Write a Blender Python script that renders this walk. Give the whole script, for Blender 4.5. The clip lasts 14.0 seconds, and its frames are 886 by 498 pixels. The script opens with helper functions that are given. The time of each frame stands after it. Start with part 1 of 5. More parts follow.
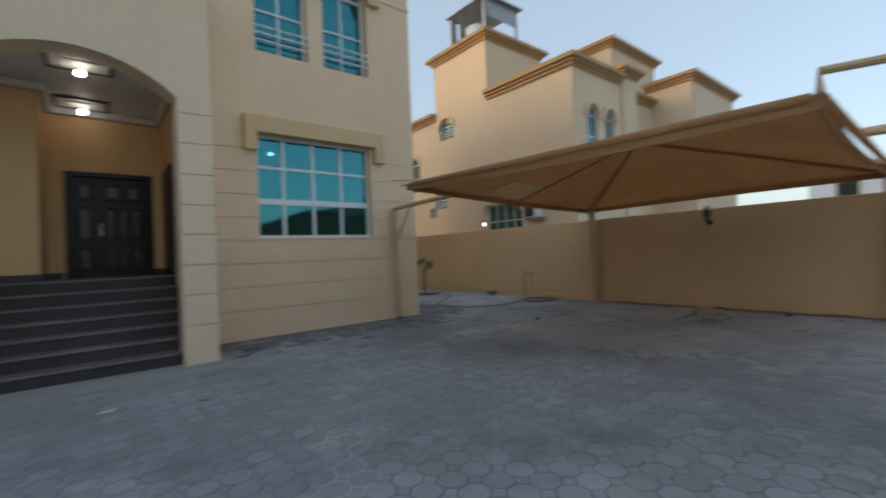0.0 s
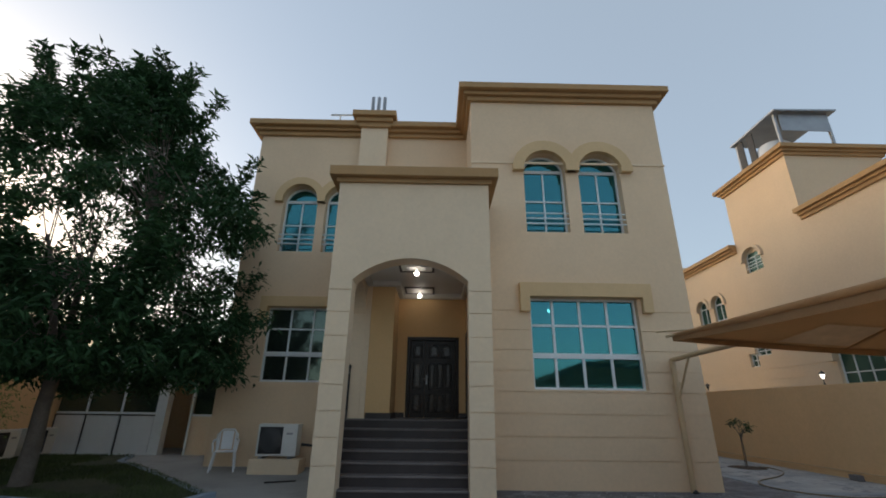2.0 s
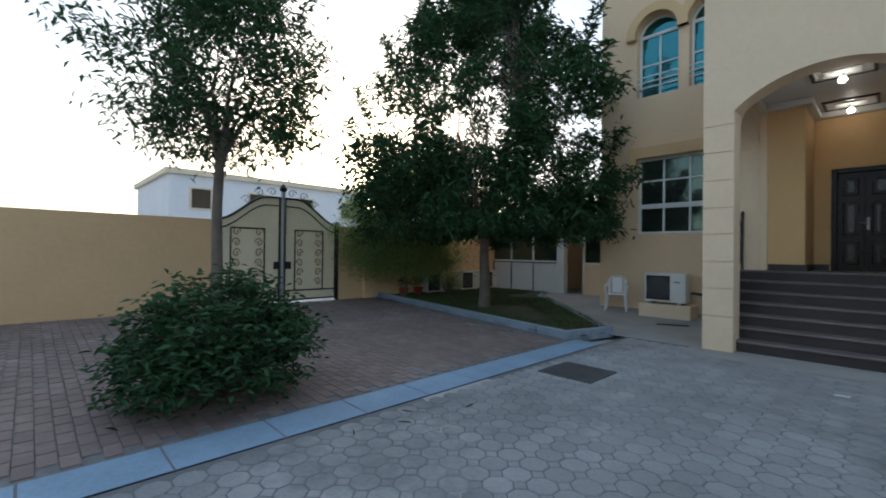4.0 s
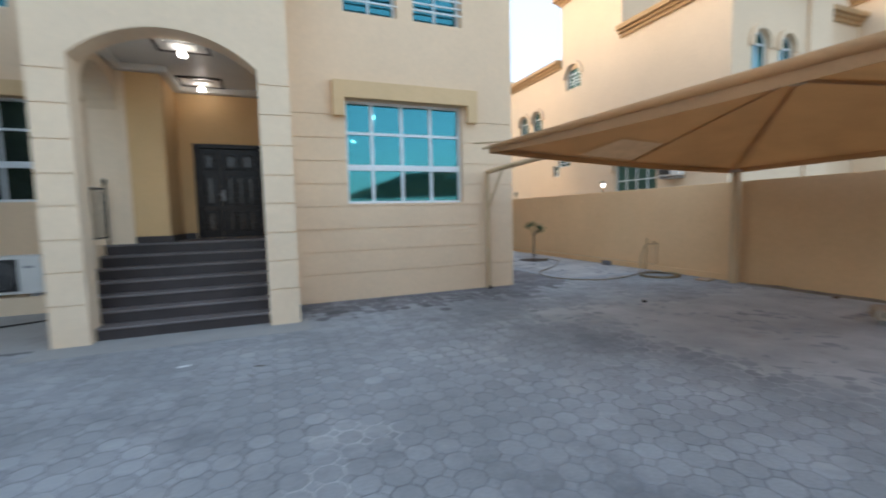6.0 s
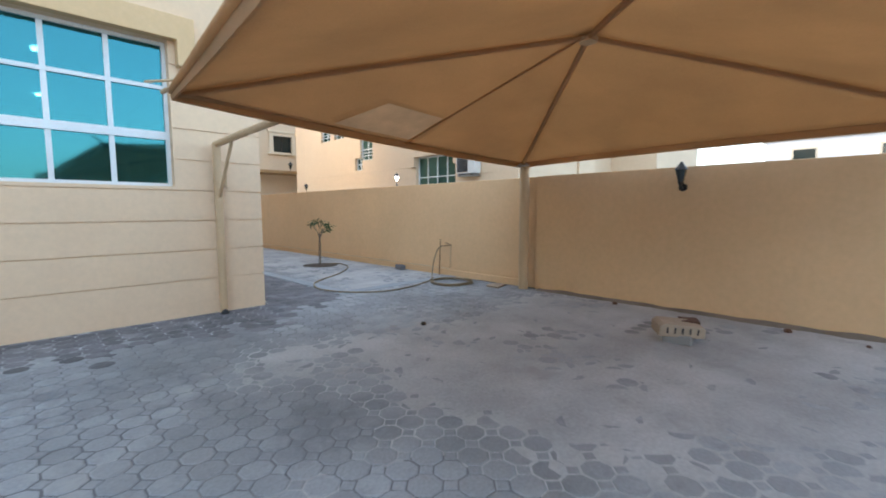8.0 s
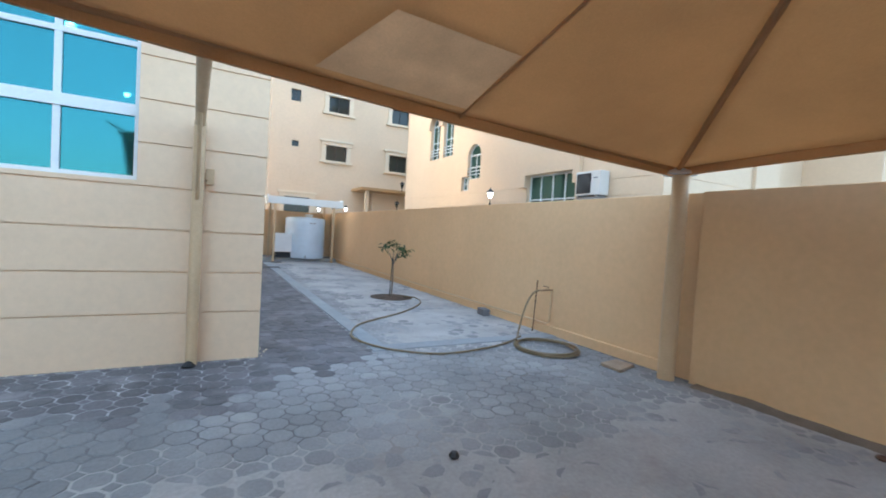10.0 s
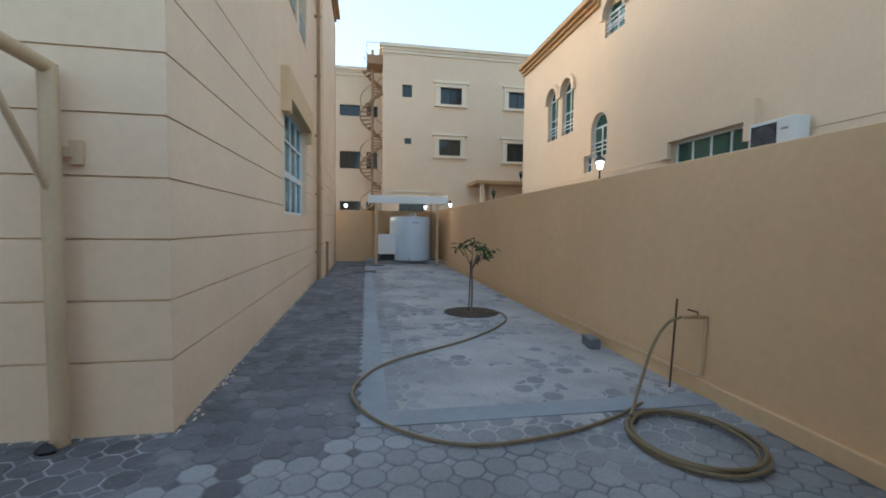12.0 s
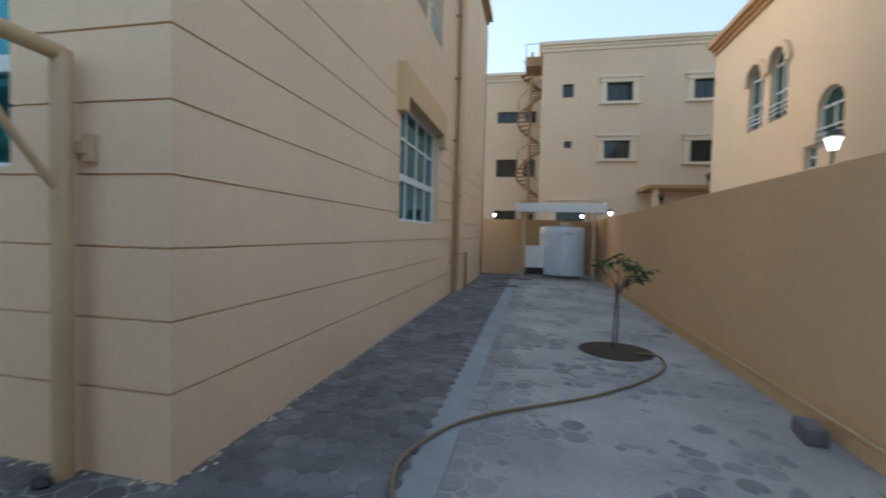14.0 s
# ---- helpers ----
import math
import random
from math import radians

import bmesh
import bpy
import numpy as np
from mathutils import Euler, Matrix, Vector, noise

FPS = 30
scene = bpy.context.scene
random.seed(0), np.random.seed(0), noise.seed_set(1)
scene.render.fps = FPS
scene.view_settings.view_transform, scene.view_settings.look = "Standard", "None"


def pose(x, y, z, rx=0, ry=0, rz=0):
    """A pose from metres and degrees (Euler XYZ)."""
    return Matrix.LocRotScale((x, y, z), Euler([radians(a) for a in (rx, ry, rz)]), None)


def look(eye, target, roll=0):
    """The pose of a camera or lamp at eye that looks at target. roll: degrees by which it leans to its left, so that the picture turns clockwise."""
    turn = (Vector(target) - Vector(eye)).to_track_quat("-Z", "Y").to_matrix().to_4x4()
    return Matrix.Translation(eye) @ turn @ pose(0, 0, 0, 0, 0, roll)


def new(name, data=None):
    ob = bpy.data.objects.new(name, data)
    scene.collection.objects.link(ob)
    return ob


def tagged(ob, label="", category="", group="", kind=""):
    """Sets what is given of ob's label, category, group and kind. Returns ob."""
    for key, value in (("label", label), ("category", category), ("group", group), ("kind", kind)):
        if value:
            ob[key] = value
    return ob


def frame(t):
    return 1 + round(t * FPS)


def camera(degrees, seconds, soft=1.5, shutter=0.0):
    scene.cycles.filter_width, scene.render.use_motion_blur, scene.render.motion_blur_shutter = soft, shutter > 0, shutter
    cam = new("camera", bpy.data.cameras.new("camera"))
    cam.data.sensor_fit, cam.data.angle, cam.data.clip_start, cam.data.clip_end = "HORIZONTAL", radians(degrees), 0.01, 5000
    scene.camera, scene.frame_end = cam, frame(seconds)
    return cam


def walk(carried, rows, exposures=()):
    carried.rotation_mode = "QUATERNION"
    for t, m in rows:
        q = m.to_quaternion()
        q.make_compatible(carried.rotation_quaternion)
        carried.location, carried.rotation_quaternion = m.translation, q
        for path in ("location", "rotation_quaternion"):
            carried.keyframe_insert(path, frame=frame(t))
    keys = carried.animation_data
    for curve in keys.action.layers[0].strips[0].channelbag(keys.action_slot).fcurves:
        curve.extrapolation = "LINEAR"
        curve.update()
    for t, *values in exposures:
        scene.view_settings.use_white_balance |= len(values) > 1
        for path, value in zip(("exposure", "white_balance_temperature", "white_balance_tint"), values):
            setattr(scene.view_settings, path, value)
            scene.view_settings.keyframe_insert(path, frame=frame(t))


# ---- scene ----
import collections

cam = camera(91.6, 14.0, soft=1.8, shutter=0.35)
PATH = [
    (0, (-0.042, 0.046, 1.478), (1.223, 1.595, 1.499), -2.34),
    (0.5, (-0.005, -0.237, 1.470), (0.546, 1.685, 1.449), -2.12),
    (1, (0.087, -0.499, 1.479), (0.218, 1.490, 1.639), -1.86),
    (1.5, (0.287, -0.798, 1.502), (0.291, 1.148, 1.965), 0.26),
    (2, (0.348, -0.990, 1.530), (0.373, 0.886, 2.222), 0.74),
    (2.5, (0.375, -1.067, 1.486), (0.418, 0.912, 1.776), 1.48),
    (3, (0.386, -1.097, 1.520), (-0.083, 0.844, 1.635), 2.00),
    (3.2, (0.394, -1.093, 1.517), (-0.354, 0.760, 1.612), 1.86),
    (4.2, (0.420, -0.840, 1.570), (-1.053, 0.512, 1.580), 0.60),
    (5.3, (0.529, -0.496, 1.633), (0.239, 1.480, 1.517), -0.83),
    (5.5, (0.660, -0.326, 1.608), (0.713, 1.669, 1.479), -1.04),
    (6, (1.085, 0.067, 1.682), (1.812, 1.923, 1.520), -1.42),
    (6.5, (1.531, 0.488, 1.676), (2.849, 1.977, 1.459), -0.67),
    (7, (2.127, 0.800, 1.626), (3.602, 2.133, 1.407), -1.18),
    (7.5, (2.717, 1.181, 1.608), (4.168, 2.544, 1.411), -0.81),
    (8, (3.341, 1.545, 1.583), (4.739, 2.964, 1.403), -0.12),
    (8.2, (3.602, 1.694, 1.601), (4.938, 3.171, 1.417), 0.14),
    (9.2, (4.820, 2.660, 1.580), (5.982, 4.283, 1.450), 1.20),
    (10.3, (6.045, 3.642, 1.557), (6.855, 5.469, 1.481), 2.77),
    (10.5, (6.296, 3.849, 1.551), (7.000, 5.719, 1.461), 1.58),
    (11, (6.764, 4.335, 1.563), (7.348, 6.246, 1.470), 1.26),
    (11.5, (7.244, 4.807, 1.562), (7.677, 6.758, 1.472), 2.28),
    (12, (7.647, 5.322, 1.557), (7.995, 7.289, 1.451), 0.74),
    (12.5, (8.027, 5.768, 1.557), (8.227, 7.756, 1.465), 0.87),
    (13, (8.260, 6.173, 1.552), (8.360, 8.170, 1.503), 0.81),
    (13.5, (8.398, 6.467, 1.570), (8.439, 8.466, 1.509), 0.76),
    (14, (8.346, 6.575, 1.569), (7.938, 8.532, 1.496), 1.51),
]
walk(cam, [(t, look(eye, target, roll)) for t, eye, target, roll in PATH], [(0.0, 1.1, 6500, 12), (0.5, 1.85, 6350, 12), (1.0, 2.05, 6300, 12), (1.5, 1.37, 6500, 12), (2.0, 0.91, 6650, 13), (2.5, 0.95, 6700, 13), (3.0, 1.05, 6350, 12), (5.5, 2.0, 6250, 11), (6.5, 2.2, 6300, 17), (7.0, 2.03, 6250, 15), (7.5, 2.28, 6200, 14), (8.0, 2.6, 6150, 13), (10.4, 2.75, 5700, 9.5), (11.0, 2.7, 5700, 8.5), (11.5, 2.35, 5750, 8.5), (12.0, 1.85, 5850, 9.5), (12.5, 1.52, 5950, 10.5), (13.0, 1.5, 5950, 10.5), (13.5, 1.43, 5950, 10.5), (14.0, 1.55, 5950, 10.5)])

# ---- sky and sun: dusk, the sun low behind the house ----
world = bpy.data.worlds.new("dusk_sky")
scene.world = world
world.use_nodes = True
wn = world.node_tree
sky = wn.nodes.new("ShaderNodeTexSky")
sky.sky_type, sky.sun_disc = "NISHITA", False
sky.sun_elevation, sky.sun_rotation = radians(12), radians(-58)
sky.air_density, sky.dust_density, sky.ozone_density = 1.0, 2.0, 1.2
wn.nodes["Background"].inputs["Strength"].default_value = 0.15
haze = wn.nodes.new("ShaderNodeMix")
haze.data_type, haze.blend_type = "RGBA", "MIX"
haze.inputs["Factor"].default_value = 0.58
haze.inputs["B"].default_value = (1.8, 2.19, 2.5, 1)
wn.links.new(sky.outputs[0], haze.inputs["A"])
wn.links.new(haze.outputs["Result"], wn.nodes["Background"].inputs[0])
sun = new("sun", bpy.data.lights.new("sun", "SUN"))
sun.data.energy, sun.data.angle, sun.data.color = 0.15, radians(25), (1.0, 0.91, 0.81)
sun.matrix_world = look((-40, 23, 14), (0, 0, 0))


# ---- geometry helpers ----
class Geo:
    """Vertices and faces of one mesh."""

    def __init__(self):
        self.v, self.f = [], []

    def add(self, verts, faces, m=None):
        k = len(self.v)
        self.v += [tuple(m @ Vector(p)) for p in verts] if m else [tuple(p) for p in verts]
        self.f += [tuple(k + i for i in q) for q in faces]
        return self

    def box(self, x0, x1, y0, y1, z0, z1, m=None):
        v = [(x, y, z) for z in (z0, z1) for y in (y0, y1) for x in (x0, x1)]
        return self.add(v, [(0, 2, 3, 1), (4, 5, 7, 6), (0, 1, 5, 4), (2, 6, 7, 3), (0, 4, 6, 2), (1, 3, 7, 5)], m)

    def prism(self, poly, a0, a1, m=None):
        """poly: (u, z) outline, anticlockwise; runs from a0 to a1 along y."""
        n = len(poly)
        v = [(u, a0, z) for u, z in poly] + [(u, a1, z) for u, z in poly]
        return self.add(v, [tuple(range(n)), tuple(range(2 * n - 1, n - 1, -1))] + [(i, i + n, (i + 1) % n + n, (i + 1) % n) for i in range(n)], m)

    def slab(self, poly, z0, z1, m=None):
        """poly: (x, y) outline, anticlockwise."""
        n = len(poly)
        v = [(x, y, z0) for x, y in poly] + [(x, y, z1) for x, y in poly]
        return self.add(v, [tuple(range(n - 1, -1, -1)), tuple(range(n, 2 * n))] + [(i, (i + 1) % n, (i + 1) % n + n, i + n) for i in range(n)], m)

    def tube(self, pts, r, n=10, closed=False, m=None):
        """A round bar along points; r may be a list."""
        pts = [Vector(p) for p in pts]
        k, v, f = len(pts), [], []
        side = None
        for i, p in enumerate(pts):
            a = pts[(i - 1) % k] if closed or i else p
            b = pts[(i + 1) % k] if closed or i < k - 1 else p
            d = (b - a).normalized()
            if side is None or abs(side.dot(d)) > 0.95:
                side = d.orthogonal().normalized()
            side = (side - d * side.dot(d)).normalized()
            up = d.cross(side)
            rr = r[i] if isinstance(r, (list, tuple)) else r
            v += [p + rr * (math.cos(t) * side + math.sin(t) * up) for t in (2 * math.pi * j / n for j in range(n))]
        for i in range(k if closed else k - 1):
            for j in range(n):
                f.append((i * n + j, i * n + (j + 1) % n, ((i + 1) % k) * n + (j + 1) % n, ((i + 1) % k) * n + j))
        if not closed:
            f += [tuple(range(n - 1, -1, -1)), tuple(range((k - 1) * n, k * n))]
        return self.add(v, f, m)

    def lathe(self, prof, n=24, m=None):
        """prof: (r, z) from bottom to top, about the z axis."""
        v = [(r * math.cos(2 * math.pi * j / n), r * math.sin(2 * math.pi * j / n), z) for r, z in prof for j in range(n)]
        f = [(i * n + j, i * n + (j + 1) % n, (i + 1) * n + (j + 1) % n, (i + 1) * n + j) for i in range(len(prof) - 1) for j in range(n)]
        f += [tuple(range(n - 1, -1, -1)), tuple(range((len(prof) - 1) * n, len(prof) * n))]
        return self.add(v, f, m)

    def weld(self):
        """Joins corners that coincide and drops the faces where two boxes meet inside."""
        at, turn = {}, []
        for p in self.v:
            turn.append(at.setdefault(tuple(round(c, 4) for c in p), len(at)))
        faces = collections.defaultdict(list)
        for q in self.f:
            faces[frozenset(turn[i] for i in q)].append(tuple(turn[i] for i in q))
        self.v, self.f = list(at), [q[0] for q in faces.values() if len(q) == 1]
        return self

    def mesh(self, name):
        me = bpy.data.meshes.new(name)
        me.from_pydata(self.v, [], self.f)
        me.update()
        return me


def link(name, geo, material, bevel=0.0, smooth=False):
    me = geo.mesh(name)
    me.materials.append(material)
    if smooth:
        me.polygons.foreach_set("use_smooth", [True] * len(me.polygons))
        me.set_sharp_from_angle(angle=radians(40))
    ob = new(name, me)
    if bevel:
        b = ob.modifiers.new("worn_edge", "BEVEL")
        b.width, b.segments, b.limit_method, b.angle_limit = bevel, 2, "ANGLE", radians(40)
    return ob


def thing(name, at=(0, 0, 0), label="", category="", group="", kind="", m=None):
    """An empty at a thing's base; its parts are built in world places, or round the origin when m is given."""
    ob = new(name)
    ob.empty_display_size = 0.2
    ob.matrix_world = m if m else Matrix.Translation(at)
    ob["local"] = 1 if m else 0
    return tagged(ob, label, category, group, kind)


def part(name, geo, material, parent, label="", bevel=0.0, smooth=False):
    ob = link(name, geo, material, bevel, smooth)
    ob.parent = parent
    if parent.type == "EMPTY" and not parent["local"]:
        ob.matrix_parent_inverse = Matrix.Translation(-parent.location)
    if label:
        ob["label"] = label
    return ob


def setting(name, geo, material, label, category="", bevel=0.0, smooth=False):
    return tagged(link(name, geo, material, bevel, smooth), label, category, kind="structure")


# ---- materials ----
def material(name, base, rough=0.8, vary=0.12, big=0.6, small=40.0, bump=0.15, bump_scale=120.0, metal=0.0, second=None, spots=0.45, each=0.0, coat=0.0, dist=0.01, stain=None):
    """base colour with variation at two sizes; second: a colour of stains or dust that lies in large patches."""
    mt = bpy.data.materials.new(name)
    mt.use_nodes = True
    nt = mt.node_tree
    N, L = nt.nodes, nt.links
    b = N["Principled BSDF"]
    pos = N.new("ShaderNodeNewGeometry")

    def noise_at(scale, detail, rough_=0.6):
        n = N.new("ShaderNodeTexNoise")
        n.inputs["Scale"].default_value, n.inputs["Detail"].default_value, n.inputs["Roughness"].default_value = scale, detail, rough_
        L.new(pos.outputs["Position"], n.inputs["Vector"])
        return n.outputs["Fac"]

    def ramp(src, lo, hi, a, c):
        r = N.new("ShaderNodeMapRange")
        r.inputs["From Min"].default_value, r.inputs["From Max"].default_value = lo, hi
        r.inputs["To Min"].default_value, r.inputs["To Max"].default_value = a, c
        L.new(src, r.inputs["Value"])
        return r.outputs["Result"]

    def mixc(fac, a, c, mode="MIX"):
        x = N.new("ShaderNodeMix")
        x.data_type, x.blend_type = "RGBA", mode
        for sock, val in ((x.inputs["Factor"], fac), (x.inputs["A"], a), (x.inputs["B"], c)):
            if isinstance(val, (int, float)):
                sock.default_value = val
            elif isinstance(val, tuple):
                sock.default_value = (*val[:3], 1)
            else:
                L.new(val, sock)
        return x.outputs["Result"]

    col = mixc(ramp(noise_at(big, 5), 0.35, 0.68, 0.0, 1.0), tuple(c * (1 - vary) for c in base), tuple(min(1, c * (1 + vary)) for c in base))
    fine = ramp(noise_at(small, 3), 0.3, 0.7, 1 - vary * 0.6, 1 + vary * 0.6)
    col = mixc(1.0, col, fine, "MULTIPLY")
    if second:
        col = mixc(ramp(noise_at(big * 1.9, 6, 0.68), spots, spots + 0.16, 0.0, 0.85), col, second)
    if stain:
        col = mixc(ramp(noise_at(big * 0.75, 7, 0.74), 0.52, 0.62, 0.0, 0.72), col, stain)
    if each:
        o = N.new("ShaderNodeObjectInfo")
        isl = N.new("ShaderNodeNewGeometry")
        add = N.new("ShaderNodeMath")
        add.operation = "ADD"
        L.new(o.outputs["Random"], add.inputs[0])
        L.new(isl.outputs["Random Per Island"], add.inputs[1])
        fr = N.new("ShaderNodeMath")
        fr.operation = "FRACT"
        L.new(add.outputs[0], fr.inputs[0])
        col = mixc(1.0, col, ramp(fr.outputs[0], 0, 1, 1 - each, 1 + each), "MULTIPLY")
    L.new(col, b.inputs["Base Color"])
    b.inputs["Roughness"].default_value, b.inputs["Metallic"].default_value = rough, metal
    if coat:
        b.inputs["Coat Weight"].default_value = coat
    if rough > 0.15 and not metal:
        L.new(ramp(noise_at(small * 0.4, 3), 0.3, 0.7, max(0.02, rough - 0.12), min(1, rough + 0.1)), b.inputs["Roughness"])
    if bump:
        bp = N.new("ShaderNodeBump")
        bp.inputs["Strength"].default_value, bp.inputs["Distance"].default_value = bump, dist
        L.new(noise_at(bump_scale, 4), bp.inputs["Height"])
        L.new(bp.outputs["Normal"], b.inputs["Normal"])
    return mt


STUCCO = material("sand_stucco", (0.765, 0.57, 0.38), 0.88, 0.05, 0.5, 14, 0.25, 90)
STUCCO2 = material("pale_stucco", (0.78, 0.61, 0.425), 0.88, 0.05, 0.5, 14, 0.25, 90)
WALLP = material("boundary_stucco", (0.72, 0.49, 0.275), 0.88, 0.06, 0.4, 12, 0.3, 80)
CORNICE = material("tan_cornice", (0.42, 0.25, 0.11), 0.8, 0.08, 0.8, 20, 0.15, 90)
NSTUCCO = material("neighbour_stucco", (0.69, 0.53, 0.36), 0.88, 0.05, 0.3, 10, 0.2, 60)
BSTUCCO = material("apartment_stucco", (0.68, 0.53, 0.365), 0.88, 0.05, 0.25, 8, 0.2, 50)
TRIM = material("tan_window_surround", (0.66, 0.46, 0.25), 0.85, 0.05, 0.8, 20, 0.2, 90)
CREAM = material("cream_trim", (0.71, 0.60, 0.44), 0.8, 0.05, 0.8, 20, 0.1, 60)
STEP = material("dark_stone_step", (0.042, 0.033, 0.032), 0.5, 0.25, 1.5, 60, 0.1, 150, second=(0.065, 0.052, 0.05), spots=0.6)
GLASS = material("teal_reflective_glass", (0.06, 0.255, 0.29), 0.06, 0.03, 0.3, 2, 0.0, metal=0.9)
GLASSD = material("dark_tinted_glass", (0.02, 0.03, 0.028), 0.08, 0.05, 0.3, 2, 0.0)
GLASSL = material("dark_green_reflective_glass", (0.095, 0.13, 0.112), 0.07, 0.05, 0.3, 2, 0.0, metal=0.8)
GLASSG = material("green_tinted_glass", (0.05, 0.12, 0.10), 0.05, 0.05, 0.3, 2, 0.0, metal=0.5)
ALU = material("white_aluminium", (0.70, 0.74, 0.75), 0.35, 0.04, 1.0, 30, 0.03)
DOORW = material("dark_stained_wood", (0.013, 0.008, 0.007), 0.34, 0.3, 2.0, 60, 0.08, 200)
# Panels lighter than the frame: their grey sheen is put into the colour.
DOORP = material("sheen_toned_door_panel", (0.026, 0.018, 0.016), 0.25, 0.1, 2.0, 60, 0.06, 200)
# Mouldings near black: the shade of the panel grooves is coloured in.
DOORM = material("groove_dark_moulding", (0.007, 0.005, 0.004), 0.3, 0.2, 2.0, 60, 0.05, 200)
INNER = material("ochre_porch_paint", (0.68, 0.445, 0.215), 0.85, 0.05, 0.8, 20, 0.15, 90)
STRIP = material("blue_grey_edging", (0.29, 0.32, 0.345), 0.9, 0.12, 1.4, 40, 0.4, 120, second=(0.22, 0.235, 0.25), spots=0.6)
# Treads lighter than the risers: highlights on tops and nosings put into the colour.
TREAD = material("highlit_stone_tread", (0.16, 0.14, 0.135), 0.5, 0.2, 1.5, 60, 0.1, 150, second=(0.13, 0.115, 0.108), spots=0.58)
CAST = material("cast_iron_cover", (0.06, 0.062, 0.066), 0.7, 0.2, 4, 60, 0.4, 90)
IRON = material("black_iron", (0.014, 0.013, 0.013), 0.45, 0.15, 3, 50, 0.1, 200)
PIPE = material("beige_painted_steel", (0.56, 0.40, 0.235), 0.5, 0.08, 1.5, 40, 0.1, 150, second=(0.40, 0.27, 0.15), spots=0.66)
BROWNPIPE = material("brown_painted_pipe", (0.33, 0.20, 0.10), 0.55, 0.1, 1.5, 40, 0.1, 150)
CANVAS = material("tan_shade_net", (0.61, 0.395, 0.21), 0.85, 0.08, 0.9, 60, 0.35, 500)
CANVASP = material("paler_net_patch", (0.64, 0.468, 0.31), 0.85, 0.1, 3.0, 60, 0.35, 400)
PAVER = material("grey_concrete_paver", (0.285, 0.295, 0.305), 0.88, 0.2, 0.5, 45, 0.6, 160, second=(0.37, 0.37, 0.365), spots=0.55, each=0.11, stain=(0.165, 0.17, 0.182))
PAVERD = material("darker_paver", (0.14, 0.138, 0.148), 0.85, 0.24, 0.8, 45, 0.5, 160, second=(0.24, 0.24, 0.248), spots=0.52, each=0.26)
SALT = material("salt_stained_joint", (0.25, 0.255, 0.265), 0.95, 0.2, 1.6, 50, 0.5, 120, second=(0.55, 0.56, 0.58), spots=0.48)
JOINT = material("sandy_joint", (0.165, 0.168, 0.176), 0.95, 0.2, 0.7, 50, 0.5, 120, second=(0.30, 0.285, 0.27), spots=0.56)
DUST = material("blown_dust", (0.385, 0.383, 0.38), 0.95, 0.18, 0.9, 30, 0.5, 120, second=(0.3, 0.292, 0.288), spots=0.54)
PINK = material("pink_block_paving", (0.205, 0.158, 0.145), 0.9, 0.12, 0.6, 40, 0.4, 120, each=0.12, second=(0.27, 0.24, 0.225), spots=0.54)
CONC = material("concrete", (0.31, 0.31, 0.30), 0.92, 0.1, 0.9, 50, 0.4, 120, second=(0.24, 0.24, 0.235), spots=0.58)
BLUE = material("pale_blue_painted_strip", (0.225, 0.335, 0.455), 0.85, 0.12, 1.2, 40, 0.35, 120, second=(0.25, 0.27, 0.30), spots=0.62)
KERB = material("blue_grey_kerb", (0.24, 0.30, 0.36), 0.85, 0.12, 1.6, 40, 0.35, 120)
SOIL = material("dark_soil", (0.085, 0.06, 0.042), 0.97, 0.25, 3, 60, 0.9, 60, dist=0.03)
SILT = material("brown_silt", (0.2, 0.165, 0.13), 0.97, 0.2, 2.5, 50, 0.6, 90)
LAWN = material("lawn_soil", (0.055, 0.06, 0.025), 0.97, 0.25, 1.2, 60, 0.9, 60, dist=0.03)
GRASS = material("grass", (0.06, 0.085, 0.025), 0.8, 0.25, 1.0, 30, 0.0, each=0.3)
BARK = material("grey_bark", (0.17, 0.14, 0.115), 0.92, 0.2, 3, 40, 0.8, 40, dist=0.03)
LEAF = material("dark_green_leaf", (0.033, 0.083, 0.032), 0.6, 0.2, 0.5, 10, 0.0, each=0.35)
LEAF2 = material("fresh_green_leaf", (0.235, 0.335, 0.115), 0.6, 0.2, 0.5, 10, 0.0, each=0.3)
LEAF3 = material("sapling_leaf", (0.04, 0.075, 0.025), 0.5, 0.2, 3, 20, 0.0, each=0.3)
HOSE = material("tan_rubber_hose", (0.20, 0.15, 0.08), 0.5, 0.1, 3, 60, 0.1)
TERRACE = material("weathered_beige_plastic", (0.36, 0.285, 0.21), 0.75, 0.15, 3, 40, 0.3, 120)
TANKM = material("pale_blue_tank_panel", (0.58, 0.68, 0.78), 0.45, 0.05, 2, 30, 0.03)
PLASTIC = material("white_plastic", (0.72, 0.73, 0.74), 0.4, 0.04, 2, 30, 0.03)
ACM = material("white_enamelled_metal", (0.66, 0.66, 0.63), 0.4, 0.05, 2, 30, 0.03, second=(0.55, 0.52, 0.46), spots=0.64)
DARK = material("dark_grille", (0.02, 0.02, 0.022), 0.6, 0.1, 2, 30, 0.0)
GREYM = material("grey_metal", (0.30, 0.31, 0.32), 0.4, 0.1, 2, 40, 0.05, metal=0.6)
GATEP = material("cream_gate_sheet", (0.82, 0.72, 0.52), 0.5, 0.05, 1, 30, 0.05)
FARW = material("far_white_wall", (0.72, 0.72, 0.74), 0.85, 0.05, 0.2, 5, 0.0)
CEILD = material("grey_porch_ceiling", (0.7, 0.68, 0.64), 0.55, 0.03, 1, 3, 0.0)
CEIL = material("porch_ceiling_paint", (0.62, 0.60, 0.55), 0.8, 0.04, 1, 20, 0.1)
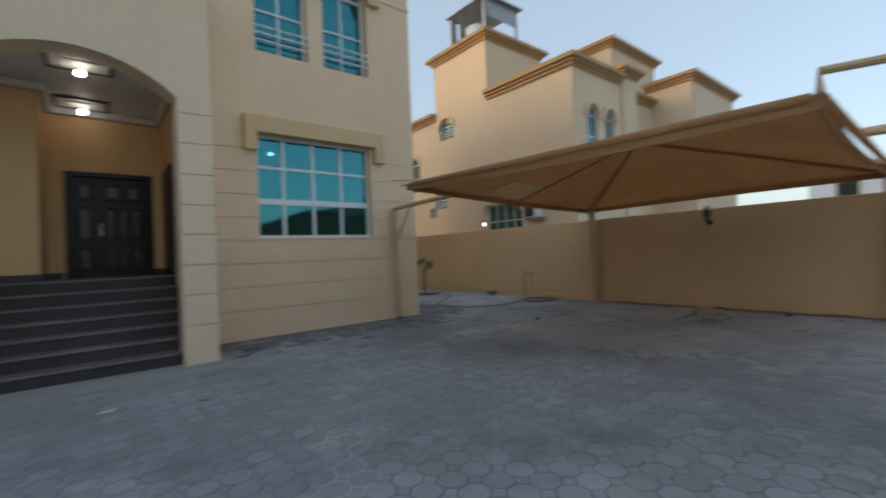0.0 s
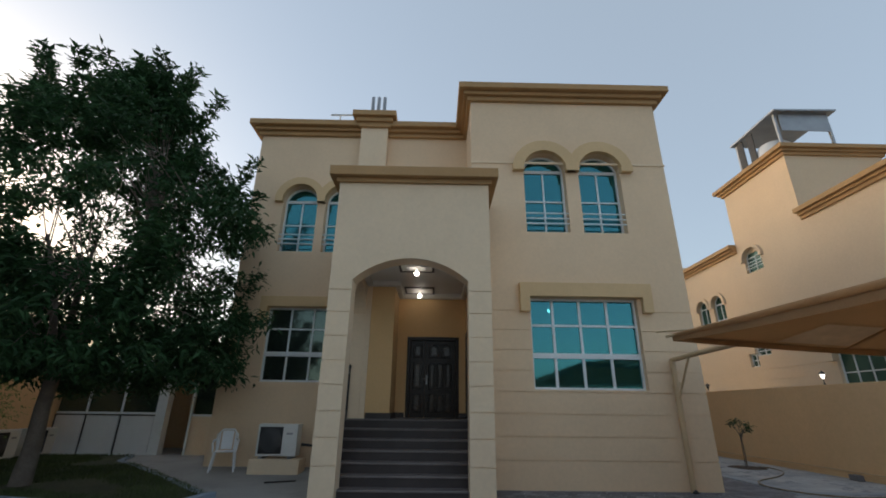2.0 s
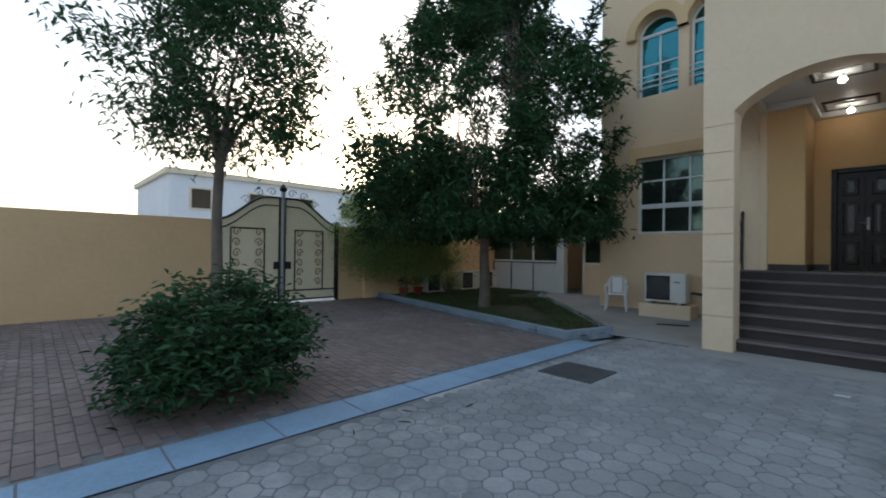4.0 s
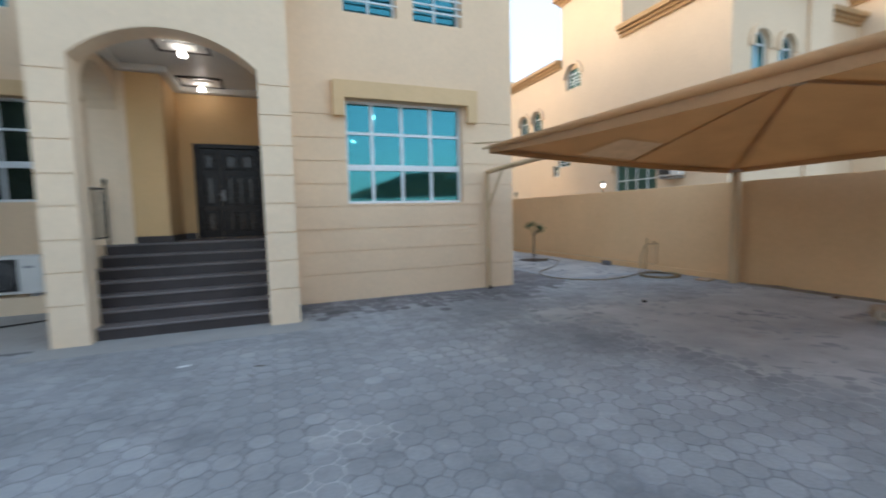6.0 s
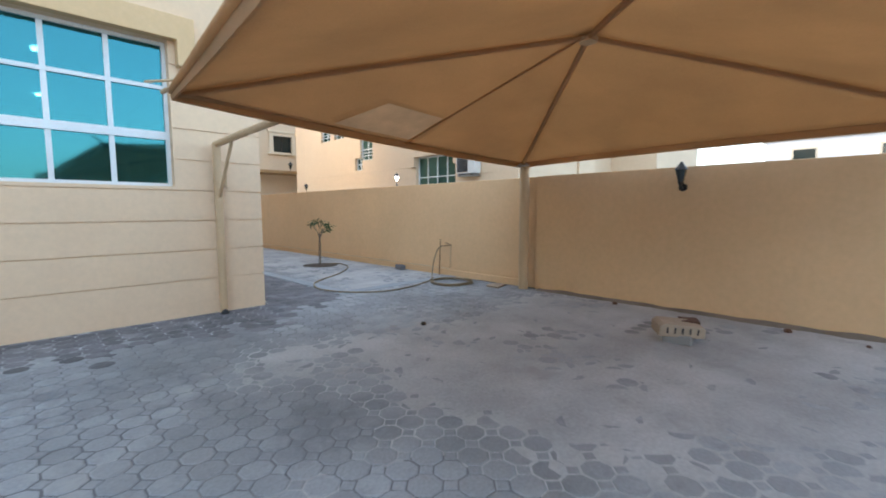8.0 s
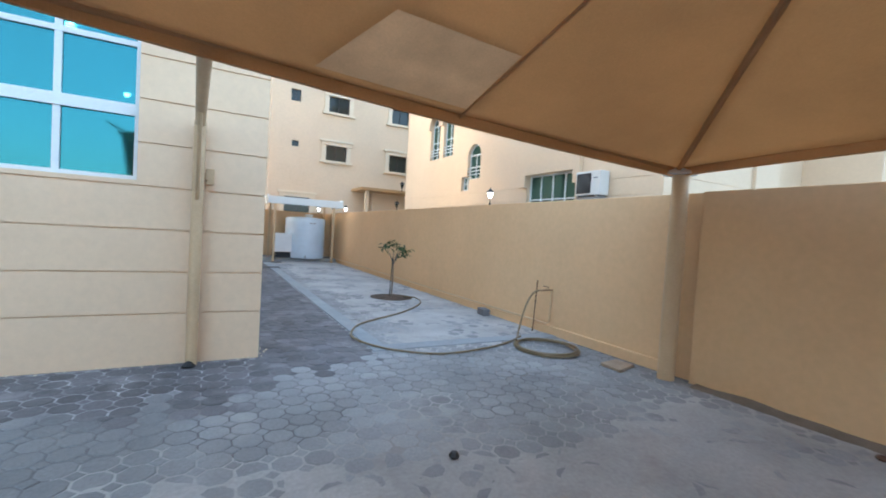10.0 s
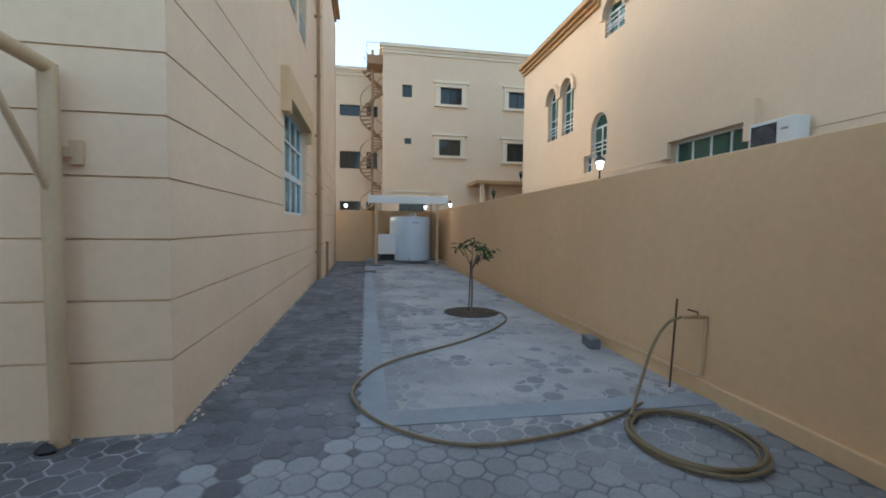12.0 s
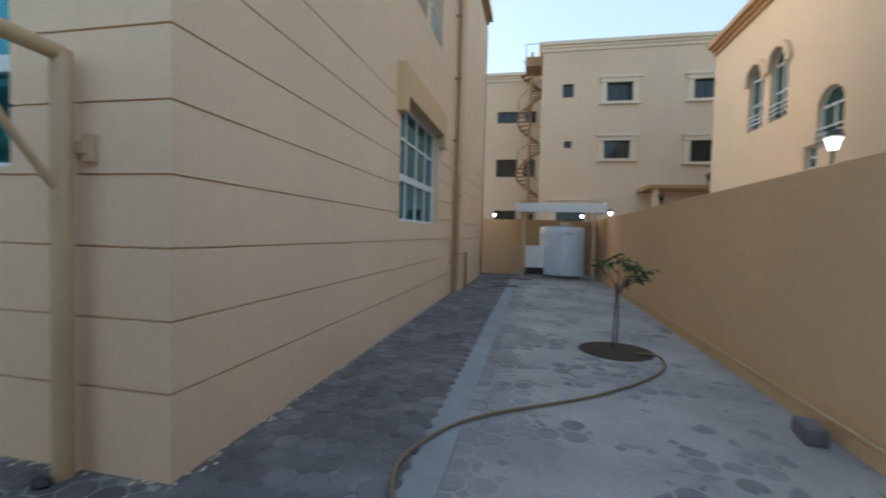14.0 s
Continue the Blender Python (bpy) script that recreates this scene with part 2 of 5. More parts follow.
TERRA = material("red_flower_pot", (0.30, 0.05, 0.03), 0.6, 0.1, 3, 30, 0.1)
RUST = material("rusty_rod", (0.10, 0.05, 0.03), 0.9, 0.2, 5, 60, 0.3)


def glow(name, colour, strength):
    mt = bpy.data.materials.new(name)
    mt.use_nodes = True
    b = mt.node_tree.nodes["Principled BSDF"]
    b.inputs["Base Color"].default_value = (*colour, 1)
    b.inputs["Emission Color"].default_value = (*colour, 1)
    b.inputs["Emission Strength"].default_value = strength
    return mt


BULB = glow("lit_white_bulb", (1.0, 0.96, 0.86), 8)
GLOBE = glow("lit_lantern_glass", (1.0, 0.93, 0.82), 1.7)
ROOMLAMP = glow("lit_room_globe", (1.0, 0.97, 0.9), 16)


def translucent(mt, amount):
    """Thin netting or leaves that let part of the light through."""
    nt = mt.node_tree
    b = nt.nodes["Principled BSDF"]
    out = nt.nodes["Material Output"]
    tr = nt.nodes.new("ShaderNodeBsdfTranslucent")
    mx = nt.nodes.new("ShaderNodeMixShader")
    mx.inputs[0].default_value = amount
    nt.links.new(b.inputs["Base Color"].links[0].from_socket, tr.inputs["Color"])
    nt.links.new(b.outputs[0], mx.inputs[1])
    nt.links.new(tr.outputs[0], mx.inputs[2])
    nt.links.new(mx.outputs[0], out.inputs["Surface"])


for mt_, am in ((CANVAS, 0.56), (CANVASP, 0.6), (LEAF2, 0.45), (LEAF, 0.2)):
    translucent(mt_, am)

def see_through(mt, amount, tint):
    """Tinted panes that mirror the yard and still let a little of the room show."""
    nt = mt.node_tree
    tr = nt.nodes.new("ShaderNodeBsdfTransparent")
    tr.inputs["Color"].default_value = (*tint, 1)
    mx = nt.nodes.new("ShaderNodeMixShader")
    mx.inputs[0].default_value = amount
    nt.links.new(nt.nodes["Principled BSDF"].outputs[0], mx.inputs[1])
    nt.links.new(tr.outputs[0], mx.inputs[2])
    nt.links.new(mx.outputs[0], nt.nodes["Material Output"].inputs["Surface"])


see_through(GLASS, 0.28, (0.35, 0.8, 0.85))

for mt_ in (LEAF, LEAF3, DOORW):
    mt_.node_tree.nodes["Principled BSDF"].inputs["Specular IOR Level"].default_value = 0.25


# ---- walls with openings ----
def facing(side, at):
    """(u, out, z) to the world for a wall plane: 's' looks to -y, 'n' to +y, 'e' to +x, 'w' to -x."""
    r = {"s": ((1, 0, 0, 0), (0, -1, 0, at)), "n": ((1, 0, 0, 0), (0, 1, 0, at)), "e": ((0, 1, 0, at), (1, 0, 0, 0)), "w": ((0, -1, 0, at), (1, 0, 0, 0))}[side]
    return Matrix((r[0], r[1], (0, 0, 1, 0), (0, 0, 0, 1)))


def arc(u0, u1, z, rise, n=14):
    """Points of a flat arch from u0 to u1 over the springing z."""
    h = (u1 - u0) / 2
    rad = (h * h + rise * rise) / (2 * rise)
    a = math.asin(min(1, h / rad)) if rise <= h else math.pi - math.asin(h / rad)
    c = (u0 + u1) / 2
    return [(c + rad * math.sin(-a + 2 * a * i / n), z + rise - rad + rad * math.cos(-a + 2 * a * i / n)) for i in range(n + 1)]


def wall_geo(m, u0, u1, z0, z1, thick, holes=(), grooves=(), gw=0.015, gd=0.022, g=None, wrap=(0, 0)):
    """holes: (u0, u1, z0, z1, rise), rise 0 for a flat head."""
    g = g or Geo()
    us = sorted({u0, u1} | {u for h in holes for u in h[:2] if u0 < u < u1})
    zs = sorted({z0, z1} | {z for h in holes for z in (h[2], h[3] + h[4]) if z0 < z < z1} | {z + s for z in grooves for s in (-gw / 2, gw / 2) if z0 < z < z1})
    for a, b in zip(zs, zs[1:]):
        mid = (a + b) / 2
        front = -gd if any(abs(mid - z) < gw / 2 for z in grooves) else 0
        run = None
        ends = (u0 + (gd if front and wrap[0] else 0), u1 - (gd if front and wrap[1] else 0))
        for c, d in zip(us, us[1:]):
            c, d = max(c, ends[0]), min(d, ends[1])
            cu = (c + d) / 2
            free = any(h[0] < cu < h[1] and h[2] < mid < h[3] + h[4] for h in holes)
            if free:
                if run:
                    g.box(run[0], run[1], -thick, front, a, b, m)
                run = None
            else:
                run = (run[0], d) if run else (c, d)
        if run:
            g.box(run[0], run[1], -thick, front, a, b, m)
    for h in holes:
        if h[4]:
            pts = arc(h[0], h[1], h[3], h[4])
            k = len(pts) // 2
            top = h[3] + h[4]
            g.prism([(h[0], top)] + pts[: k + 1], -thick, 0, m)
            g.prism([(h[1], top)] + pts[k:][::-1], -thick, 0, m)
    return g.weld()


wcount = [0]


def window(m, u0, u1, z0, z1, bars_u, bars_z, rise=0.0, recess=0.12, glass=None, heavy=(), parent=None, frame_w=0.05, rails=(), label="white-framed window with teal reflective glass", name=None, alu=None, bw=0.022):
    """A framed window set back in its opening; bars at bars_u and bars_z; heavy: wide transoms; rails: safety bars in front."""
    glass, alu = glass or GLASS, alu or ALU
    if parent is None:
        wcount[0] += 1
        w = thing("window_%d" % wcount[0], m @ Vector(((u0 + u1) / 2, -recess, z0)), label, "window", kind="structure")
    else:
        w = part("window", Geo().box(u0, u1, -recess - 0.09, -recess - 0.05, z0, z0 + 0.03, m), alu, parent)
    f = Geo()
    a, b, fw = -recess - 0.05, -recess + 0.02, frame_w
    f.box(u0, u0 + fw, a, b, z0, z1, m).box(u1 - fw, u1, a, b, z0, z1, m).box(u0 + fw, u1 - fw, a, b, z0, z0 + fw, m)
    f.box(u0 + fw, u1 - fw, a, b, z1 - fw, z1, m)
    if rise:
        pts = arc(u0, u1, z1, rise)
        inner = arc(u0 + fw, u1 - fw, z1, rise - fw)
        for i in range(len(pts) - 1):
            f.prism([pts[i], pts[i + 1], inner[i + 1], inner[i]], a, b, m)
    for u in bars_u:
        f.box(u - bw, u + bw, a + 0.01, b - 0.012, z0 + fw, z1 - fw, m)
    us = [u0 + fw] + sorted(bars_u) + [u1 - fw]
    for z in bars_z:
        hw = 0.058 if z in heavy else bw * 0.9
        f.box(u0 + fw, u1 - fw, a + 0.005, b + (0.004 if z in heavy else -0.008), z - hw, z + hw, m)
    part("window_frame", f, alu, w)
    zs = [z0 + fw] + sorted(bars_z) + [z1 - fw]
    for c, d in zip(us, us[1:]):
        for e, h in zip(zs, zs[1:]):
            part("pane", Geo().box(c, d, a + 0.02, a + 0.028, e, h, m), glass, w)
    if rise:
        pts = arc(u0 + fw, u1 - fw, z1, rise - fw)
        part("pane", Geo().prism([(u0 + fw, z1)] + pts + [(u1 - fw, z1)], a + 0.02, a + 0.028, m), glass, w)
    for z in rails:
        part("guard_rail", Geo().tube([m @ Vector((u0, -0.03, z)), m @ Vector((u1, -0.03, z))], 0.02, 6), alu, w)
    return w


def hood_geo(m, u0, u1, w, z_leg, z_in, z_top, out, g=None):
    """A flat surround that hugs the head of a window."""
    g = g or Geo()
    return g.prism([(u0, z_leg), (u0 + w, z_leg), (u0 + w, z_in), (u1 - w, z_in), (u1 - w, z_leg), (u1, z_leg), (u1, z_top), (u0, z_top)], -0.02, out, m)


def arch_hood_geo(m, spans, w, z, rise, out, leg=0.16):
    """Raised bands round a row of arches, with short legs."""
    g = Geo()
    for n_, (u0, u1) in enumerate(spans):
        out += 0.003 * n_
        o, i = arc(u0 - w, u1 + w, z, rise + w), arc(u0, u1, z, rise)
        for k in range(len(o) - 1):
            g.prism([o[k], o[k + 1], i[k + 1], i[k]], -0.02, out, m)
        g.box(u0 - w, u0, -0.02, out, z - leg, z + 0.001, m).box(u1, u1 + w, -0.02, out, z - leg, z + 0.001, m)
    return g


GR = [0.545 + 0.444 * k for k in range(8)]
HT, HR = 9.42, 9.46

# ---- the villa: front block, left block, porch ----
S = facing("s", 8.76)
setting("wall_front", wall_geo(S, 1.19, 6.23, -0.3, HR, 0.3, [(2.5, 5.0, 1.93, 3.97, 0), (2.54, 3.62, 5.62, 7.46, 0.42), (3.96, 5.05, 5.62, 7.46, 0.42)], GR, wrap=(0, 1)), STUCCO, "sand-coloured rendered front wall with grooved lower courses", "wall")
E_ = facing("e", 6.23)
setting("wall_side", wall_geo(E_, 9.06, 18.4, -0.3, HR, 0.3, [(13.2, 15.95, 1.75, 3.72, 0), (13.6, 14.7, 5.62, 7.46, 0.42), (15.0, 16.1, 5.62, 7.46, 0.42)], GR), STUCCO, "sand-coloured rendered side wall with grooved lower courses", "wall")
setting("wall_side_rear", wall_geo(facing("e", 6.38), 18.402, 23.4, -0.3, HT, 0.45, [], GR, wrap=(1, 0)), STUCCO, "projecting rear part of the side wall", "wall")
setting("wall_rear", Geo().box(-5.2, 6.38, 23.1, 23.39, -0.3, HT), STUCCO, "plain rear wall of the villa", "wall")
setting("band_course", Geo().box(1.17, 6.25, 8.735, 8.78, 7.53, 7.59).box(6.2, 6.25, 8.78, 18.4, 7.53, 7.59), STUCCO2, "thin raised band on the upper wall", "trim", bevel=0.006)
setting("wall_return", Geo().box(1.19, 1.49, 9.06, 10.5, -0.3, HR), STUCCO, "rendered return wall beside the porch", "wall")
LS = facing("s", 10.5)
setting("wall_front_left", wall_geo(LS, -5.15, 1.19, -0.3, HT, 0.3, [(-4.15, -2.35, 2.1, 4.02, 0), (-4.2, -3.2, 5.62, 7.3, 0.4), (-2.96, -1.96, 5.62, 7.3, 0.4), (-0.4, 0.95, 1.29, 3.28, 0)], [0.6, 1.05, 1.5, 1.95]), STUCCO, "sand-coloured rendered wall of the set-back front", "wall")
setting("wall_left", Geo().box(-5.15, -4.85, 10.8, 23.1, -0.3, HT), STUCCO, "rendered left wall of the villa", "wall")
setting("roof_slab", Geo().box(-5.1, 6.2, 10.55, 23.3, HT - 0.3, HT + 0.25).box(1.22, 6.2, 8.8, 10.55, HT - 0.3, HT + 0.25), STUCCO2, "flat roof of the villa", "roof")
cg = Geo()
for out, a, b in ((0.10, 0.0, 0.13), (0.2, 0.13, 0.24), (0.34, 0.24, 0.42)):
    z = HT
    r = HR
    cg.box(1.19 - out, 6.23 + out, 8.76 - out, 9.0, r + a, r + b)
    cg.box(1.19 - out, 1.45, 9.0, 10.9, r + a, r + b)
    cg.box(6.0, 6.23 + out, 9.0, 23.4, r + a, r + b)
    cg.box(-5.15 - out, 1.19 - out, 10.5 - out, 10.9, z + a, z + b)
    cg.box(-5.15 - out, -4.9, 10.9, 23.4, z + a, z + b)
setting("roof_cornice", cg, CORNICE, "stepped tan cornice along the roof edge", "trim", bevel=0.012)
setting("roof_pilaster", Geo().box(-2.06, -1.25, 10.22, 10.5, 6.3, HT + 0.3), STUCCO2, "pale pilaster under the roof edge", "trim")
cg = Geo()
for out, a, b in ((0.08, 0.3, 0.45), (0.16, 0.45, 0.6), (0.26, 0.6, 0.78)):
    cg.box(-2.06 - out, -1.25 + out, 10.22 - out, 10.9, HT + a - 0.12, HT + b - 0.12)
setting("pilaster_cap", cg, CORNICE, "stepped tan cap on the pilaster", "trim", bevel=0.012)
pipes = thing("roof_vent_pipes", (-1.66, 10.7, HT + 0.66), "three short grey vent pipes on the roof", "vent pipe")
for k in range(3):
    part("pipe", Geo().tube([(-1.84 + 0.19 * k, 10.62, HT + 0.6), (-1.84 + 0.19 * k, 10.62, HT + 1.65)], [0.055, 0.055], 10), GREYM, pipes, smooth=True)
rail = thing("roof_pipe_rail", (-2.75, 10.6, HT + 0.42), "thin pale pipe run on the roof", "pipe")
part("bar", Geo().tube([(-3.15, 10.6, HT + 0.92), (-2.1, 10.6, HT + 0.94)], 0.03, 8), ALU, rail)
part("post", Geo().tube([(-2.85, 10.6, HT + 0.4), (-2.85, 10.6, HT + 0.92)], 0.025, 8), ALU, rail)

# windows of the villa
setting("window_surround", hood_geo(S, 2.26, 5.32, 0.23, 3.62, 3.97, 4.3, 0.14), TRIM, "raised rendered surround over a window", "trim", bevel=0.01)
window(S, 2.5, 5.0, 1.93, 3.97, [3.05, 3.68, 4.32], [2.66, 3.34], heavy=(2.66,), recess=0.16, bw=0.03)
setting("window_surround", arch_hood_geo(S, [(2.54, 3.62), (3.96, 5.05)], 0.29, 7.46, 0.42, 0.14), TRIM, "raised double-arched surround over two windows", "trim")
for a, b in ((2.54, 3.62), (3.96, 5.05)):
    window(S, a, b, 5.62, 7.46, [(a + b) / 2], [6.55, 7.4], rise=0.42, recess=0.24, rails=(5.86, 6.0, 6.14), label="arched window with teal reflective glass and guard rails")
setting("window_surround", hood_geo(E_, 12.98, 16.17, 0.22, 3.45, 3.72, 4.2, 0.14), TRIM, "raised rendered surround over a window", "trim", bevel=0.01)
window(E_, 13.2, 15.95, 1.75, 3.72, [13.89, 14.575, 15.26], [2.5, 3.15], heavy=(2.5,), label="white-framed side window with teal reflective glass")
setting("window_surround", arch_hood_geo(E_, [(13.6, 14.7), (15.0, 16.1)], 0.15, 7.46, 0.42, 0.12), TRIM, "raised double-arched surround over two windows", "trim")
for a, b in ((13.6, 14.7), (15.0, 16.1)):
    window(E_, a, b, 5.62, 7.46, [(a + b) / 2], [6.55, 7.4], rise=0.42, recess=0.24, rails=(5.86, 6.0, 6.14), label="arched window with teal reflective glass and guard rails")
setting("window_surround", hood_geo(LS, -4.35, -1.9, 0.2, 3.62, 4.02, 4.3, 0.14), TRIM, "raised rendered surround over a window", "trim", bevel=0.01)
window(LS, -4.15, -2.35, 2.1, 4.02, [-3.55, -2.95], [2.8, 3.45], heavy=(2.8,), glass=GLASSL, label="white-framed window with dark tinted glass")
setting("window_surround", arch_hood_geo(LS, [(-4.2, -3.2), (-2.96, -1.96)], 0.22, 7.3, 0.4, 0.14), TRIM, "raised double-arched surround over two windows", "trim")
for a, b in ((-4.2, -3.2), (-2.96, -1.96)):
    window(LS, a, b, 5.62, 7.3, [(a + b) / 2], [6.5, 7.24], rise=0.4, recess=0.24, rails=(5.86, 6.0, 6.14), label="arched window with teal reflective glass and guard rails")

# front room seen dimly through the tinted window
setting("room_ceiling", Geo().box(1.5, 5.92, 9.07, 18.0, 4.38, 4.5), CEIL, "white ceiling of the front room", "ceiling")
setting("room_floor", Geo().box(1.5, 5.92, 9.07, 18.0, 1.2, 1.29), CONC, "grey floor of the front room", "floor")
setting("room_wall_back", Geo().box(1.5, 5.92, 18.0, 18.12, 1.29, 4.38), STUCCO2, "pale back wall of the front room", "wall")
setting("room_wall_inner", Geo().box(1.495, 1.56, 9.07, 18.0, 1.29, 4.38), STUCCO2, "pale inner wall of the front room", "wall")
for x, y in ((3.74, 11.8), (3.88, 15.7)):
    rl = thing("room_lamp", (x, y, 4.38), "round lit ceiling lamp inside the front room", "lamp", group="front room lamps")
    part("base", Geo().lathe([(0.13, 4.35), (0.14, 4.38)], 16, Matrix.Translation((x, y, 0))), ALU, rl, smooth=True)
    part("globe", Geo().lathe([(0.02, 4.28), (0.045, 4.29), (0.06, 4.315), (0.06, 4.35)], 16, Matrix.Translation((x, y, 0))), ROOMLAMP, rl, "lit white glass globe", smooth=True)

# porch
PS = facing("s", 7.25)
PG = [0.57, 1.02, 1.46, 1.91, 2.34, 2.79, 3.25, 3.69]
setting("porch_front", wall_geo(PS, -1.77, 1.42, -0.3, 6.05, 0.42, [(-1.33, 0.97, -0.3, 3.9, 0.46)], PG, wrap=(1, 1)), STUCCO2, "pale rendered porch front with a flat arch", "porch")
PW = facing("w", -1.77)
setting("porch_side_left", wall_geo(PW, 7.67, 10.5, -0.3, 6.05, 0.43, [(7.67, 9.24, 0.02, 3.62, 0.55)], [3.69]), STUCCO2, "pale rendered porch side with an arched opening", "porch")
setting("porch_side_right", Geo().box(1.15, 1.42, 7.67, 8.76, -0.3, 6.05).box(1.15, 1.19, 8.76, 10.5, -0.3, 6.05), STUCCO, "rendered porch side wall", "porch")
setting("porch_cheek", Geo().box(-1.77, -1.66, 7.67, 9.24, -0.3, 1.29), STUCCO2, "low rendered cheek wall beside the steps", "porch", bevel=0.006)
setting("porch_jamb", Geo().box(-1.338, -1.22, 9.24, 10.48, 1.29, 4.4), STUCCO2, "pale rendered jamb of the side arch", "porch", bevel=0.006)
setting("porch_pilaster", Geo().box(-1.218, -0.66, 9.25, 10.48, 1.29, 4.3), INNER, "ochre rendered block beside the front door", "porch", bevel=0.008)
setting("ceiling", Geo().box(-1.45, 1.16, 7.67, 10.5, 4.42, 4.54), CEILD, "pale grey painted porch ceiling", "ceiling")
setting("ceiling_cove", Geo().box(-0.66, 1.15, 10.34, 10.5, 4.29, 4.42).box(-1.34, -1.2, 7.67, 9.25, 4.29, 4.42).box(-1.22, -0.53, 9.12, 9.26, 4.29, 4.42).box(-0.67, -0.53, 9.26, 10.34, 4.29, 4.42).box(1.01, 1.15, 7.67, 10.34, 4.29, 4.42), CEIL, "plaster moulding round the porch ceiling", "trim", bevel=0.03)
setting("porch_roof", Geo().box(-1.75, 1.4, 7.3, 10.5, 5.95, 6.12), STUCCO2, "flat porch roof", "roof")
cg = Geo()
for out, a, b in ((0.07, 0.0, 0.10), (0.2, 0.10, 0.32)):
    cg.box(-1.77 - out, 1.42 + out, 7.25 - out, 7.6, 6.05 + a, 6.05 + b)
    cg.box(-1.77 - out, -1.5, 7.6, 10.5, 6.05 + a, 6.05 + b)
    cg.box(1.1, 1.42 + out, 7.6, 8.76, 6.05 + a, 6.05 + b)
setting("porch_cornice", cg, CORNICE, "stepped tan cornice round the porch roof", "trim", bevel=0.012)
st = thing("porch_steps", (-0.2, 7.42, 0), "dark stone steps up to the front door", "steps", kind="structure")
for k in range(7):
    y = 7.42 + 0.29 * k
    xr = 0.966 if k == 0 else 1.148
    xl = -1.328 if k == 0 else -1.658
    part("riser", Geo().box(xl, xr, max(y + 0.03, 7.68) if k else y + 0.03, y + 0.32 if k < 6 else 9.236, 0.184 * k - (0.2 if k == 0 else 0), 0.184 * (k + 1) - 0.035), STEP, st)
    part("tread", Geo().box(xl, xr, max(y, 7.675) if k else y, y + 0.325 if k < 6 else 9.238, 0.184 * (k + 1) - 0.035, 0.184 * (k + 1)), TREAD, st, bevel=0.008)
part("landing", Geo().box(-1.218, 1.148, 9.24, 10.49, 1.0, 1.288), TREAD, st)
setting("porch_skirting", Geo().box(-0.66, -0.42, 10.47, 10.499, 1.29, 1.41).box(-1.2, -0.635, 9.226, 9.25, 1.29, 1.41).box(-0.66, -0.635, 9.25, 10.47, 1.29, 1.41).box(1.115, 1.149, 9.2, 10.49, 1.29, 1.41).box(0.952, 1.115, 10.47, 10.499, 1.29, 1.41), STEP, "dark stone skirting in the porch", "baseboard")

setting("porch_lining", Geo().box(-0.66, -0.402, 10.482, 10.498, 1.41, 4.36).box(-0.402, 0.952, 10.482, 10.498, 3.282, 4.36).box(1.132, 1.148, 8.9, 10.48, 3.34, 4.37).box(0.952, 1.13, 10.482, 10.498, 1.41, 4.36), INNER, "ochre painted inner walls of the porch", "wall")

# front door: one wide and one narrow leaf
dr = thing("door_1", (0.28, 10.5, 1.29), "dark-stained panelled wooden double front door, closed", "door", kind="structure")
D = facing("s", 10.5)
f = Geo().box(-0.4, -0.31, -0.12, 0.02, 1.29, 3.28, D).box(0.86, 0.95, -0.12, 0.02, 1.29, 3.28, D).box(-0.31, 0.86, -0.12, 0.02, 3.19, 3.28, D)
part("door_frame", f, DOORW, dr, bevel=0.008)
for nm, a, b in (("narrow_leaf", -0.305, 0.07), ("wide_leaf", 0.078, 0.855)):
    lf = part(nm, Geo().box(a, b, -0.09, -0.045, 1.295, 3.185, D), DOORW, dr)
    w = b - a
    rows = [(1.42, 1.85), (1.98, 2.62), (2.75, 3.08)]
    cols = [(a + 0.08, b - 0.08)] if w < 0.5 else [(a + 0.1, a + w * 0.34), (a + w * 0.4, a + w * 0.6), (a + w * 0.66, b - 0.1)]
    for z0, z1 in rows:
        for c, d in (cols if (z0 < 2.7 or w < 0.5) else [(a + 0.1, a + w * 0.46), (a + w * 0.54, b - 0.1)]):
            rr = 0.09 if (w > 0.5 and z0 > 1.9) else 0.0
            mz = z1 - rr
            for ins, o, r in ((0.0, -0.042, 0.013), (0.05, -0.036, 0.0)):
                p, q = c + ins, d - ins
                if q - p < 0.02:
                    continue
                top = arc(p, q, mz - ins, rr)[1:-1] if rr else []
                out = [(p, z0 + ins), (p, mz - ins)] + top + [(q, mz - ins), (q, z0 + ins)]
                if r:
                    part("moulding", Geo().tube([D @ Vector((u, o, z)) for u, z in out], r, 6, closed=True), DOORM, lf)
                else:
                    part("panel", Geo().prism(out, -0.05, -0.026, D), DOORP, lf, bevel=0.008)
part("door_handle", Geo().tube([D @ Vector((0.12, -0.04, 2.22)), D @ Vector((0.12, 0.03, 2.22)), D @ Vector((0.02, 0.035, 2.21))], 0.011, 8), GREYM, dr, "steel lever handle")
part("lock_plate", Geo().box(0.1, 0.145, -0.045, -0.035, 2.08, 2.32, D), GREYM, dr, "steel lock plate", bevel=0.004)
sd = thing("door_2", (1.14, 9.75, 1.29), "dark wooden side door in the porch wall", "door", kind="structure")
part("door_leaf", Geo().box(1.115, 1.148, 9.3, 10.2, 1.295, 3.25), DOORW, sd)
